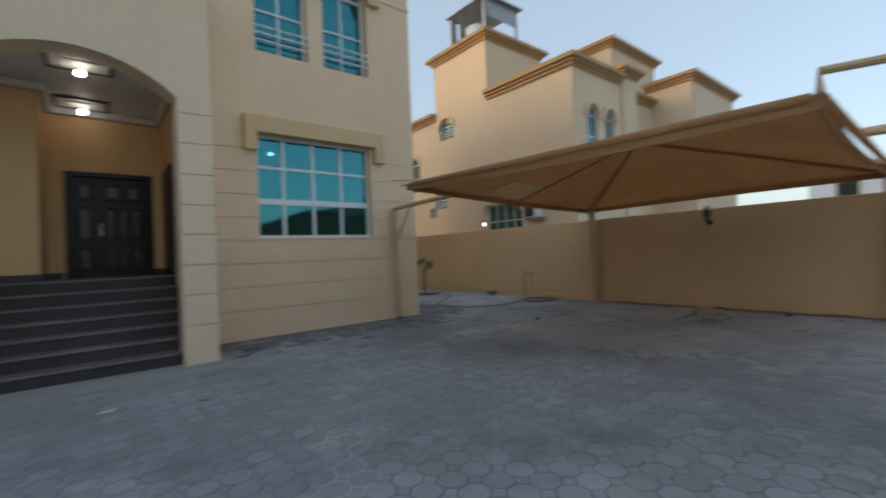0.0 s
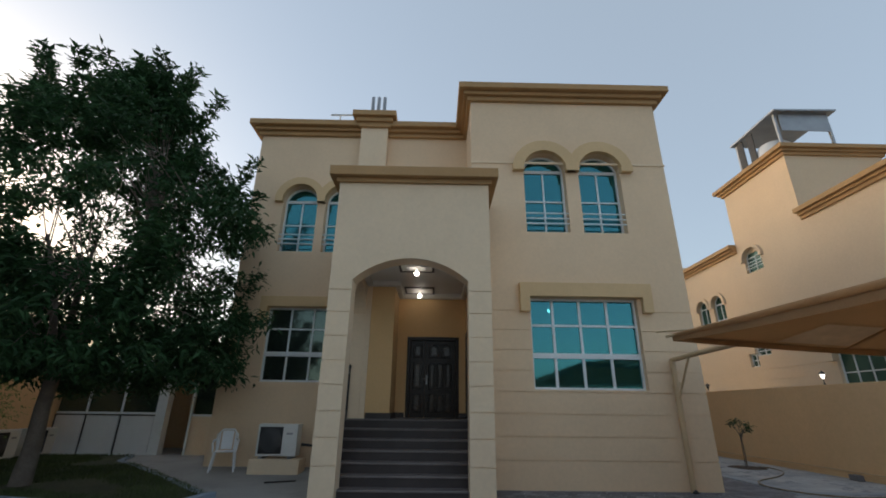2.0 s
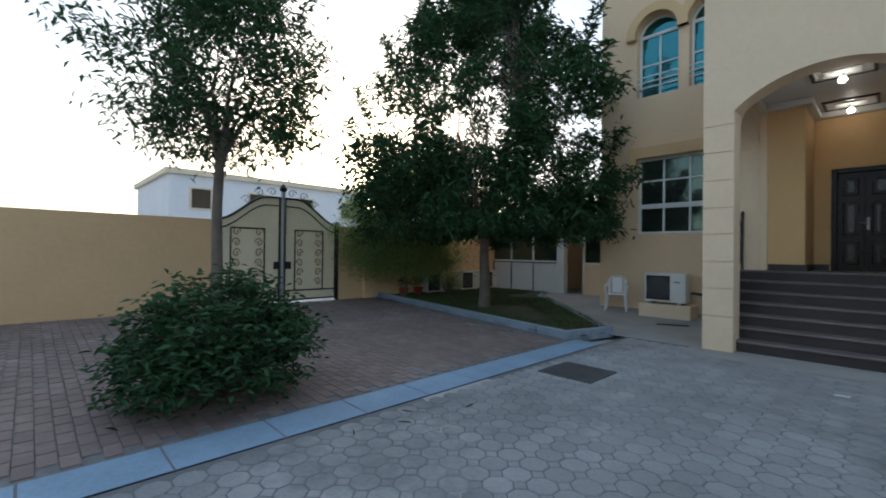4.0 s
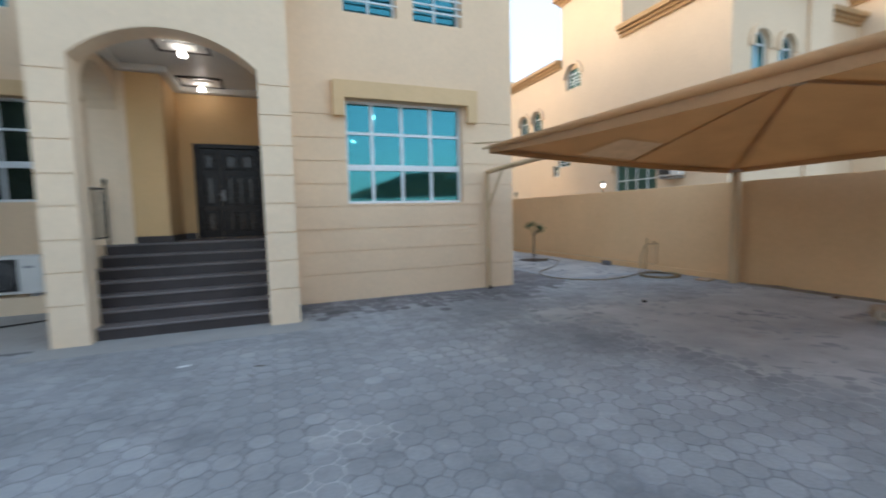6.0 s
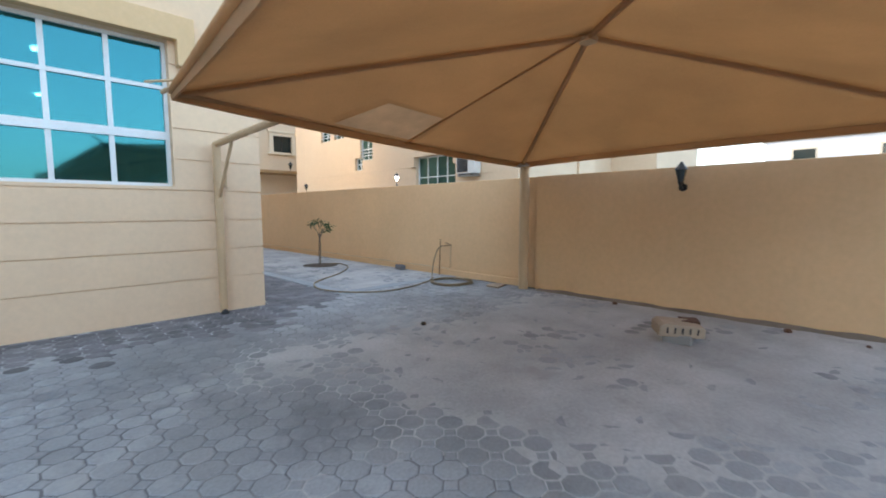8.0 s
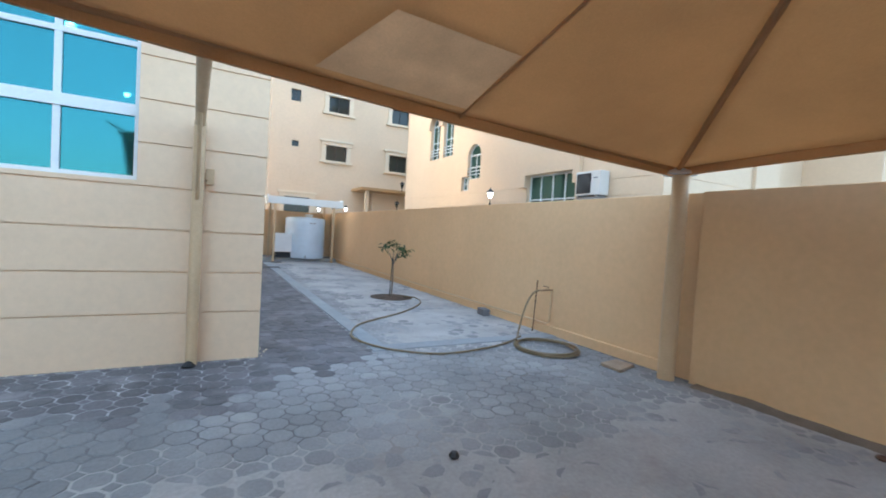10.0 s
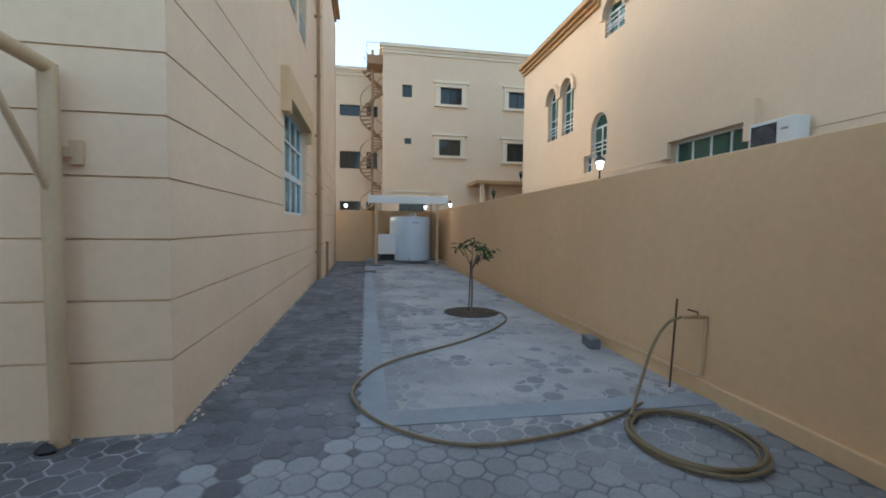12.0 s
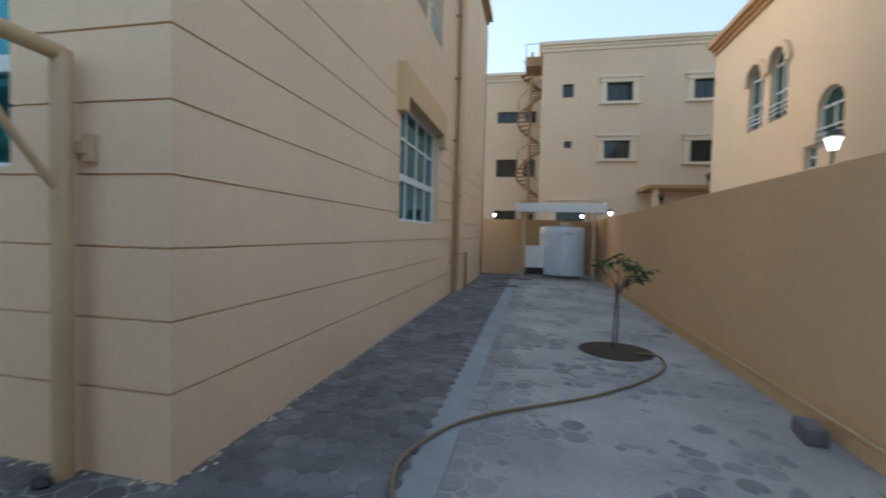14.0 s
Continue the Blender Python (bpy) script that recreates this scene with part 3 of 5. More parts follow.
part("door_frame", Geo().box(1.105, 1.149, 9.22, 9.3, 1.29, 3.33).box(1.105, 1.149, 10.2, 10.28, 1.29, 3.33).box(1.105, 1.149, 9.3, 10.2, 3.25, 3.33), DOORW, sd, bevel=0.006)


def porch_lamp(y):
    x, z = -0.1, 4.42
    p = thing("ceiling_lamp", (x, y, z), "square plaster ceiling rose with a lit round bulb", "lamp", group="porch ceiling lamps")
    part("rose", Geo().box(x - 0.34, x + 0.34, y - 0.27, y + 0.27, z - 0.022, z - 0.001).box(x - 0.22, x + 0.22, y - 0.16, y + 0.16, z - 0.04, z - 0.022), CEIL, p, bevel=0.01)
    rim = Geo()
    for x0, x1, y0, y1 in ((-0.385, -0.34, -0.315, 0.315), (0.34, 0.385, -0.315, 0.315), (-0.34, 0.34, -0.315, -0.27), (-0.34, 0.34, 0.27, 0.315)):
        rim.box(x + x0, x + x1, y + y0, y + y1, z - 0.03, z - 0.001)
    part("rim", rim, STEP, p)
    part("stem", Geo().tube([(x, y, z - 0.11), (x, y, z - 0.038)], 0.012, 8), ALU, p)
    part("bulb", Geo().lathe([(0.015, 0), (0.04, 0.012), (0.052, 0.04), (0.044, 0.075), (0.026, 0.095)], 16, Matrix.Translation((x, y, z - 0.2))), BULB, p, "lit white bulb", smooth=True)


porch_lamp(8.02)
porch_lamp(10.0)

# porch railing on the open side
rg = thing("porch_railing", (-1.6, 8.5, 1.29), "black wrought-iron railing with scrolls and a finial", "railing")


def bar(geo_pts, r=0.011, nm="bar", n=6):
    part(nm, Geo().tube(geo_pts, r, n), IRON, rg)


for y, zb in ((8.02, 0.55), (9.2, 1.29)):
    bar([(-1.6, y, zb), (-1.6, y, 2.34)], 0.02, "post", 8)
    part("finial", Geo().lathe([(0.02, 0), (0.035, 0.03), (0.03, 0.06), (0.008, 0.1)], 10, Matrix.Translation((-1.6, y, 2.34))), IRON, rg, smooth=True)
bar([(-1.6, 7.98, 2.2), (-1.6, 9.2, 2.26)], 0.018, "handrail", 8)
bar([(-1.6, 7.98, 1.42), (-1.6, 9.2, 1.42)], 0.014, "bottom_rail")
for k in range(1, 8):
    y = 7.98 + 1.22 * k / 8
    if k % 2:
        bar([(-1.6, y, 1.42), (-1.6, y, 2.22)])
    else:
        s = [(-1.6, y + 0.055 * math.sin(t * 1.6) * (1 if t < 4 else -1), 1.45 + 0.19 * t) for t in [i * 0.25 for i in range(17)]]
        bar(s, 0.009, "scroll")
# ---- boundary walls ----
setting("wall_boundary_right", Geo().box(10.78, 11.0, 6.35, 24.3, -0.3, 2.24), WALLP, "ochre rendered boundary wall beside the yard", "wall", bevel=0.01)
setting("wall_boundary_front_right", Geo().box(10.68, 11.0, -7.0, 6.35, -0.3, 2.24), WALLP, "ochre rendered boundary wall beside the yard", "wall", bevel=0.01)
setting("wall_plinth", Geo().box(10.735, 10.78, 6.7, 23.5, -0.3, 0.14), WALLP, "low rendered plinth along the wall", "trim", bevel=0.008)
setting("wall_boundary_rear", Geo().box(-12, 11.0, 24.3, 24.52, -0.3, 2.2), WALLP, "ochre rendered rear boundary wall", "wall")
setting("wall_boundary_left", Geo().box(-11.22, -11.0, 5.75, 24.3, -0.3, 2.3).box(-11.22, -11.0, -7.0, 2.4, -0.3, 2.3), WALLP, "ochre rendered boundary wall by the gate", "wall", bevel=0.01)
setting("wall_pilaster", Geo().box(-11.0, -10.86, 6.6, 7.0, -0.1, 2.3), WALLP, "shallow pilaster on the boundary wall", "wall", bevel=0.01)
# Out of view behind the camera; added so the windows have a wall to reflect.
setting("wall_boundary_street", Geo().box(-11.22, 11.0, -7.2, -7.0, -0.3, 2.3), WALLP, "unseen ochre wall on the street side, added for the window reflections", "wall")


# ---- ground ----
def lift(x, y):
    """The yard rises a little towards the gate and the set-back front."""
    sx = min(1, max(0, (-3.9 - x) / 7.1))
    sy = min(1, max(0, (y - 7.3) / 3.2))
    return 0.12 * sx + 0.17 * sy * (1 - sx)


def smooth01(a, b, x):
    t = min(1, max(0, (x - a) / (b - a)))
    return t * t * (3 - 2 * t)


def sand(x, y):
    """Height of the wind-blown sand: deep under the canopy and in the passage, low elsewhere."""
    zone = smooth01(4.2, 6.8, x + 0.25 * y - 0.9) * (1 - smooth01(5.2, 7.4, y)) + 0.84 * smooth01(7.6, 8.4, x) * smooth01(7.6, 9.2, y) - 0.9 * (1 - smooth01(7.4, 7.7, x)) * smooth01(8.2, 8.9, y)
    n = noise.fractal(Vector((x * 0.9, y * 0.9, 3.1)), 1.0, 2.0, 4)
    return -0.0085 + 0.0105 * min(1, max(0, zone * 1.02 - 0.02 + 0.5 * n))


def sheet(height, x0, x1, y0, y1, step, dz=0.0):
    g = Geo()
    nx, ny = max(1, round((x1 - x0) / step)), max(1, round((y1 - y0) / step))
    v = [(x0 + (x1 - x0) * i / nx, y0 + (y1 - y0) * j / ny) for j in range(ny + 1) for i in range(nx + 1)]
    f = [(j * (nx + 1) + i, j * (nx + 1) + i + 1, (j + 1) * (nx + 1) + i + 1, (j + 1) * (nx + 1) + i) for j in range(ny) for i in range(nx)]
    return g.add([(x, y, height(x, y) + dz) for x, y in v], f)


setting("ground", Geo().add([(-400, -400, -0.12), (400, -400, -0.12), (400, 400, -0.12), (-400, 400, -0.12)], [(0, 1, 2, 3)]), DUST, "dusty sandy ground around the plots", "ground")
bed = setting("pavement", sheet(lambda x, y: -0.0062, -3.07, 10.78, -7.0, 24.3, 2.0), JOINT, "grey octagonal concrete pavers half buried in sand", "pavement")
tagged(setting("blown_sand", sheet(sand, -3.05, 10.78, -7.0, 24.3, 0.09), DUST, "thin drifts of grey dust over the pavers", "sand", smooth=True), kind="stuff")
setting("salt_stain", sheet(lambda x, y: -0.0042 - 0.005 * smooth01(0.1, 0.7, 0.9 * noise.noise(Vector((x * 0.9, y * 0.9, 7.7))) + 0.9 * (1 - smooth01(7.1, 7.7, y)) + 0.8 * smooth01(4.9, 5.8, x) + 0.8 * (1 - smooth01(1.7, 2.3, x))), 1.45, 6.2, 6.9, 8.74, 0.1), SALT, "whitish salt stains in the paving joints", "stain")
setting("pavement_side", sheet(lift, -11.0, -1.77, 7.3, 24.3, 0.4, -0.004), CONC, "grey concrete apron beside the villa", "pavement", smooth=True)
drive = setting("driveway", sheet(lift, -11.0, -3.52, -7.0, 7.3, 0.4, -0.012), JOINT, "driveway of small pink paving blocks", "road", smooth=True)
strip = setting("painted_strip", Geo().box(-3.53, -3.055, -7.0, 6.3, -0.1, 0.004), JOINT, "bedding of the blue edging strip", "pavement")
for k in range(16):
    part("edging_slab", Geo().box(-3.53, -3.055, 6.27 - 0.8 * (k + 1) + 0.008, 6.27 - 0.8 * k - 0.008, -0.05, 0.011), BLUE, strip, bevel=0.006)
setting("concrete_strip", Geo().box(7.6, 7.83, 8.86, 22.6, -0.1, 0.008).box(7.6, 10.73, 8.6, 8.86, -0.1, 0.008), STRIP, "flush blue-grey concrete edging strip", "pavement")
setting("concrete_slab", Geo().box(7.6, 10.77, 22.9, 24.3, -0.1, 0.14), CONC, "concrete base of the water tank", "pavement", bevel=0.015)
setting("threshold_slab", Geo().box(-1.95, 1.55, 6.7, 7.5, -0.1, 0.004), CONC, "worn concrete strip before the steps", "pavement")
mh = tagged(link("manhole_cover", Geo().box(-2.81, -2.07, 3.97, 4.71, -0.02, 0.012), CAST, bevel=0.006), "dark square manhole cover flush with the paving", "manhole cover")
tagged(link("manhole_cover", Geo().box(7.2, 7.95, 19.6, 20.2, -0.02, 0.014), CAST, bevel=0.006), "dark rectangular manhole cover flush with the paving", "manhole cover")
tagged(link("drain_grate", Geo().box(7.0, 8.3, 22.0, 22.35, -0.02, 0.012), CAST, bevel=0.006), "long dark drain cover flush with the paving", "drain cover")


# ---- car canopy ----
TL, TR, BR, BL = Vector((4.52, 6.6, 2.77)), Vector((10.52, 6.6, 2.5)), Vector((10.4, 0.8, 2.54)), Vector((3.78, 0.65, 2.43))
APEX = Vector((7.5, 3.7, 3.34))
cp = thing("car_canopy", (10.6, 6.55, 0), "tan shade-net car canopy on steel posts and arms", "canopy")


def panel(a, b, sag_edge, sag, n=14, gap=None):
    """A slack triangle of netting between the apex and two corners."""
    g, inset = Geo(), Geo()
    for i in range(n + 1):
        for j in range(n + 1):
            s, w = i / n, j / n
            p = APEX.lerp(a.lerp(b, w), s)
            hump = 4 * w * (1 - w)
            p = p + Vector((0, 0, -sag * math.sin(math.pi * min(1, s)) * (0.5 + 0.5 * hump)))
            edge = (a + b) / 2
            p += (APEX - edge).normalized() * sag_edge * hump * s ** 3
            p.z -= 0.05 * hump * s ** 2
            g.v.append(tuple(p))
    inset.v = list(g.v)
    for i in range(n):
        for j in range(n):
            k = i * (n + 1) + j
            hole = gap and gap[0] <= i < gap[1] and gap[2] <= j < gap[3]
            (inset if hole else g).f.append((k, k + n + 1, k + n + 2, k + 1) if i else (k, k + n + 1, k + n + 2))
    return g, [Vector(g.v[n * (n + 1) + j]) for j in range(n + 1)], inset


for a, b in ((TL, TR), (TR, BR), (BR, BL), (BL, TL)):
    g, hem, inset = panel(a, b, 0.2 if a is TR else 0.1 if a is BR else 0.01, 0.0, *((28, (20, 27, 8, 14)) if a is TL else ()))
    ob = part("netting", g, CANVAS, cp, smooth=True)
    so = ob.modifiers.new("thick", "SOLIDIFY")
    so.thickness = 0.006
    flat = Geo()
    inward = (APEX - (a + b) / 2).normalized()
    ring = len(hem)
    for p in hem:
        for o, z in ((-0.012, 0.02), (-0.012, -0.085), (0.012, -0.085), (0.012, 0.02)):
            flat.v.append(tuple(p + inward * o + Vector((0, 0, z))))
    flat.f += [(4 * k + e, 4 * k + (e + 1) % 4, 4 * k + 4 + (e + 1) % 4, 4 * k + 4 + e) for k in range(ring - 1) for e in range(4)]
    part("hem", flat, CANVAS, cp, "folded hem of the netting")
    if a is TL:
        # an area of the far panel in a slightly paler colour
        used = sorted({i for q in inset.f for i in q})
        inset.v, inset.f = [inset.v[i] for i in used], [tuple(used.index(i) for i in q) for q in inset.f]
        so = part("patch", inset, CANVASP, cp, "slightly paler patch in the netting").modifiers.new("thick", "SOLIDIFY")
        so.thickness = 0.006
        part("seam", Geo().tube([APEX.lerp(hem[14], t) - Vector((0, 0, 0.02)) for t in (0, 0.5, 1)], 0.014, 6), CANVAS, cp)
for c in (TL, TR, BR, BL):
    part("rib", Geo().tube([APEX + Vector((0, 0, -0.05)), APEX.lerp(c, 0.5) + Vector((0, 0, -0.04)), c + Vector((0, 0, -0.05))], 0.028, 8), CANVAS, cp, smooth=True)
part("apex_plate", Geo().lathe([(0.09, -0.02), (0.09, 0.02)], 12, Matrix.Translation(APEX + Vector((0, 0, -0.08)))), PIPE, cp)
for a, b in ((TL, TR), (BR, BL), (BL, TL), (TR, BR)):
    d = (b - a).normalized()
    part("edge_beam", Geo().tube([a + d * 0.05, b - d * 0.05], 0.04, 10), CANVAS, cp, "edge beam wrapped in netting", smooth=True)
part("tip_bar", Geo().tube([TL + Vector((-0.06, 0.1, 0.0)), TL + Vector((0.0, -0.75, -0.03))], 0.022, 8), PIPE, cp, smooth=True)
part("tip_bar", Geo().tube([TL + Vector((-0.18, 0.2, 0.1)), TL + Vector((0.05, -0.4, 0.04))], 0.014, 8), PIPE, cp, smooth=True)
part("post", Geo().tube([(10.55, 6.55, -0.05), (10.55, 6.55, 2.52)], 0.095, 18), PIPE, cp, "round beige steel post", smooth=True)
part("post", Geo().tube([(10.42, 0.85, -0.05), (10.42, 0.85, 2.62)], 0.095, 18), PIPE, cp, "round beige steel post", smooth=True)
for sx, y0, y1, y2, zt in ((5.55, 8.66, 6.6, 8.0, 2.6), (6.1, -1.35, 0.75, -0.7, 2.5)):
    part("pole", Geo().tube([(sx, y0, -0.05), (sx, y0, zt)], 0.058, 14), PIPE, cp, "beige steel pole", smooth=True)
    part("arm", Geo().tube([(sx, y0, zt - 0.02), (sx + 0.03, (y0 + y1) / 2, zt + 0.02), (sx + 0.06, y1, zt + 0.05)], 0.05, 12), PIPE, cp, smooth=True)
    part("brace", Geo().tube([(sx, y0 + (y1 - y0) * 0.02, zt - 0.82), (sx + 0.01, y2, zt)], 0.024, 8), PIPE, cp, smooth=True)
part("corner_cap", Geo().lathe([(0.19, 0.0), (0.17, 0.035), (0.09, 0.075), (0.03, 0.085)], 16, Matrix.Translation((10.53, 6.56, 2.43))), PLASTIC, cp, "white fabric cap on the post", smooth=True)
part("stub_beam", Geo().tube([BL + Vector((0, 0, 0.02)), BL + Vector((0, 0, 0.17)), BL + Vector((0.1, -0.45, 0.15)), BL + Vector((0.2, -1.9, 0.1))], 0.03, 8), PIPE, cp, smooth=True)


# ---- planting ----
def leaf_mesh(rnd, clumps, count, spread, size, droop=0.5, width=0.3, up=0.0):
    """Many single folded leaves gathered round clump centres."""
    v, f = [], []
    for c in clumps:
        for _ in range(count):
            d = Vector((rnd.gauss(0, 1), rnd.gauss(0, 1), rnd.gauss(0, 0.75)))
            p = c + d * spread * 0.62
            a = rnd.uniform(0, 2 * math.pi)
            ax = Vector((math.cos(a), math.sin(a), rnd.gauss(-droop + up, 0.35))).normalized()
            sd = ax.cross(Vector((rnd.gauss(0, 0.5), rnd.gauss(0, 0.5), 1))).normalized()
            nm = sd.cross(ax)
            ln = size * rnd.uniform(0.65, 1.25)
            w = ln * width * 0.5
            k = len(v)
            v += [tuple(q) for q in (p, p + ax * ln * 0.45 + sd * w + nm * w * 0.35, p + ax * ln - nm * ln * 0.12, p + ax * ln * 0.45 - sd * w + nm * w * 0.35)]
            f += [(k, k + 1, k + 2), (k, k + 2, k + 3)]
    g = Geo()
    g.v, g.f = v, f
    return g


def tree(name, at, height, crown_z, rx, ry, trunk_r, n_clumps, per, leaf, label, seed, bark=None, leaf_mat=None, spread=0.42, sprays=26, lean=(0.2, 0.0), shape=((0, 0.85), (0.37, 1.0), (0.56, 0.72), (0.72, 0.38), (0.85, 0.2), (1, 0.04)), holes=0.2):
    rnd = random.Random(seed)
    base = Vector(at)
    tr = thing(name, at, label, "tree")
    fork = base + Vector((lean[0], lean[1], crown_z * 0.92))
    pts = [base - Vector((0, 0, 0.1)), base + Vector((lean[0] * 0.1, 0.03, crown_z * 0.3)), base + Vector((lean[0] * 0.6, -0.02, crown_z * 0.62)), fork]
    part("trunk", Geo().tube(pts, [trunk_r * 1.25, trunk_r, trunk_r * 0.9, trunk_r * 0.85], 12), bark or BARK, tr, smooth=True)
    clumps = []
    while len(clumps) < n_clumps:
        u, a = rnd.random() ** 1.25, rnd.uniform(0, 2 * math.pi)
        d = Vector((math.cos(a), math.sin(a), u * 2))
        lump = 0.86 + 0.3 * noise.noise(d * 1.5 + Vector((seed, 0, 0))) + 0.16 * noise.noise(d * 4.0)
        wide = next(w0 + (w1 - w0) * (u - u0) / (u1 - u0) for (u0, w0), (u1, w1) in zip(shape, shape[1:]) if u <= u1)
        rr = rnd.random() ** 0.42 * lump * wide
        low = 0.35 * noise.noise(Vector((d.x * 1.3, d.y * 1.3, seed)))
        p = Vector((base.x + lean[0] + d.x * rr * rx, base.y + lean[1] + d.y * rr * ry, crown_z + low + u * (height - crown_z)))
        if noise.noise(p * 1.05 + Vector((0, seed, 0))) > holes + (0.3 if u < 0.22 else 0):
            continue
        clumps.append(p)
    limbs = Geo()
    heads = [fork + Vector((math.cos(a) * rx * q, math.sin(a) * ry * q, (height - crown_z) * h)) for a, q, h in [(k * 1.05 + rnd.uniform(-0.3, 0.3), rnd.uniform(0.25, 0.5), rnd.uniform(0.25, 0.62)) for k in range(7)]]
    for h in heads:
        bend = fork.lerp(h, 0.5) + Vector((0, 0, 0.25))
        part("limb", Geo().tube([fork - Vector((0, 0, 0.1)), bend, h], [trunk_r * 0.6, trunk_r * 0.42, trunk_r * 0.22], 8), bark or BARK, tr, smooth=True)
    for c in clumps[:: 4]:
        h = min(heads, key=lambda q: (q - c).length)
        s = h.lerp(fork, 0.25 * rnd.random())
        m_ = s.lerp(c, 0.5) + Vector((rnd.uniform(-0.15, 0.15), rnd.uniform(-0.15, 0.15), 0.12))
        limbs.tube([s, m_, c], [0.016, 0.01, 0.005], 4)
    part("branchwork", limbs, bark or BARK, tr)["kind"] = "stuff"
    tips = []
    for _ in range(sprays):
        p = rnd.choice(clumps) + Vector((0, 0, 0.2))
        a = math.atan2(p.y - base.y, p.x - base.x)
        for s in range(5):
            tips.append(p + Vector((math.cos(a) * 0.09, math.sin(a) * 0.09, 0.2)) * s)
    cr = part("crown", leaf_mesh(rnd, clumps, per, spread, leaf), leaf_mat or LEAF, tr)
    cr["kind"] = "stuff"
    if tips:
        part("shoot_foliage", leaf_mesh(rnd, tips, per // 2, spread * 0.4, leaf, droop=0.2, up=0.4), leaf_mat or LEAF, tr)["kind"] = "stuff"
    return tr


tree("broadleaf_tree", (-7.2, 8.0, 0.13), 9.2, 2.1, 4.3, 4.0, 0.14, 760, 70, 0.2, "large dark-green broadleaf tree standing in the lawn", 11, lean=(0.0, 0.0), spread=0.28, holes=0.0, sprays=70, shape=((0, 0.9), (0.2, 1.0), (0.45, 0.93), (0.62, 0.8), (0.8, 0.53), (0.92, 0.28), (1, 0.06)))
tree("broadleaf_tree", (-8.6, 1.7, 0.1), 7.4, 3.5, 2.5, 2.5, 0.1, 210, 50, 0.18, "dark-green broadleaf tree beside the driveway", 23, spread=0.36)
tree("feathery_tree", (-10.15, 7.65, 0.1), 4.3, 1.0, 1.7, 2.5, 0.05, 520, 90, 0.09, "light-green feathery young tree by the boundary wall", 31, leaf_mat=LEAF2, spread=0.34, sprays=14, lean=(0.0, 0.0), shape=((0, 0.75), (0.4, 1.0), (0.75, 0.8), (1, 0.25)))


def shrub(name, at, r, h, n, leaf, mat_, label, seed, per=40):
    rnd = random.Random(seed)
    s = thing(name, at, label, "shrub")
    cl = []
    stems = Geo()
    for k in range(n):
        a, q = rnd.uniform(0, 2 * math.pi), rnd.random() ** 0.5
        p = Vector(at) + Vector((math.cos(a) * r * q, math.sin(a) * r * q, h * (0.15 + 0.85 * rnd.random() * (1 - 0.6 * q * q))))
        cl.append(p)
        stems.tube([Vector(at) + Vector((math.cos(a) * 0.08, math.sin(a) * 0.08, -0.03)), Vector(at).lerp(p, 0.5) + Vector((0, 0, 0.08)), p], [0.014, 0.01, 0.004], 4)
    part("stems", stems, BARK, s)
    part("foliage", leaf_mesh(rnd, cl, per, 0.17, leaf, droop=0.1, width=0.42), mat_, s)["kind"] = "stuff"


shrub("shrub", (-4.55, 0.6, 0.02), 0.9, 1.3, 150, 0.11, LEAF, "dark-green leafy shrub beside the driveway", 3, per=55)
shrub("shrub", (-10.2, 9.6, 0.2), 0.5, 0.9, 24, 0.08, LEAF2, "small green shrub by the boundary wall", 4)

# planting bed with its kerb
BEDP = [(-10.98, 7.2), (-3.7, 6.24), (-3.36, 7.45), (-7.5, 11.2), (-8.1, 12.6), (-10.98, 12.6)]


def inside(x, y):
    c = False
    for (x0, y0), (x1, y1) in zip(BEDP, BEDP[1:] + BEDP[:1]):
        if (y0 > y) != (y1 > y) and x < x0 + (y - y0) * (x1 - x0) / (y1 - y0):
            c = not c
    return c


lg = sheet(lift, -10.98, -3.3, 6.3, 12.6, 0.12, 0.035)
lg.f = [q for q in lg.f if inside(sum(lg.v[i][0] for i in q) / 4, sum(lg.v[i][1] for i in q) / 4)]
lawn = setting("lawn", lg, LAWN, "patchy lawn soil in the planting bed", "lawn")
kb = thing("bed_kerb", (-3.7, 6.4, 0), "blue-grey concrete kerb round the planting bed", "kerb", kind="structure")
for (x0, y0), (x1, y1), hh in ((BEDP[0], BEDP[1], 0.13), (BEDP[1], BEDP[2], 0.13), (BEDP[2], BEDP[3], 0.05), (BEDP[3], BEDP[4], 0.05)):
    a, b = Vector((x0, y0, 0)), Vector((x1, y1, 0))
    n = max(1, round((b - a).length / 0.75))
    d = (b - a) / n
    sd = Vector((-d.y, d.x, 0)).normalized() * 0.13
    for k in range(n):
        p, q = a + d * k + d.normalized() * 0.006, a + d * (k + 1) - d.normalized() * 0.006
        g = Geo()
        quad = [p, q, q + sd, p + sd]
        g.v = [(c.x, c.y, lift(c.x, c.y) - 0.08) for c in quad] + [(c.x, c.y, lift(c.x, c.y) + hh) for c in quad]
        g.f = [(0, 3, 2, 1), (4, 5, 6, 7), (0, 1, 5, 4), (1, 2, 6, 5), (2, 3, 7, 6), (3, 0, 4, 7)]
        part("kerb_stone", g, KERB, kb, bevel=0.012)
rnd = random.Random(8)
gv = Geo()
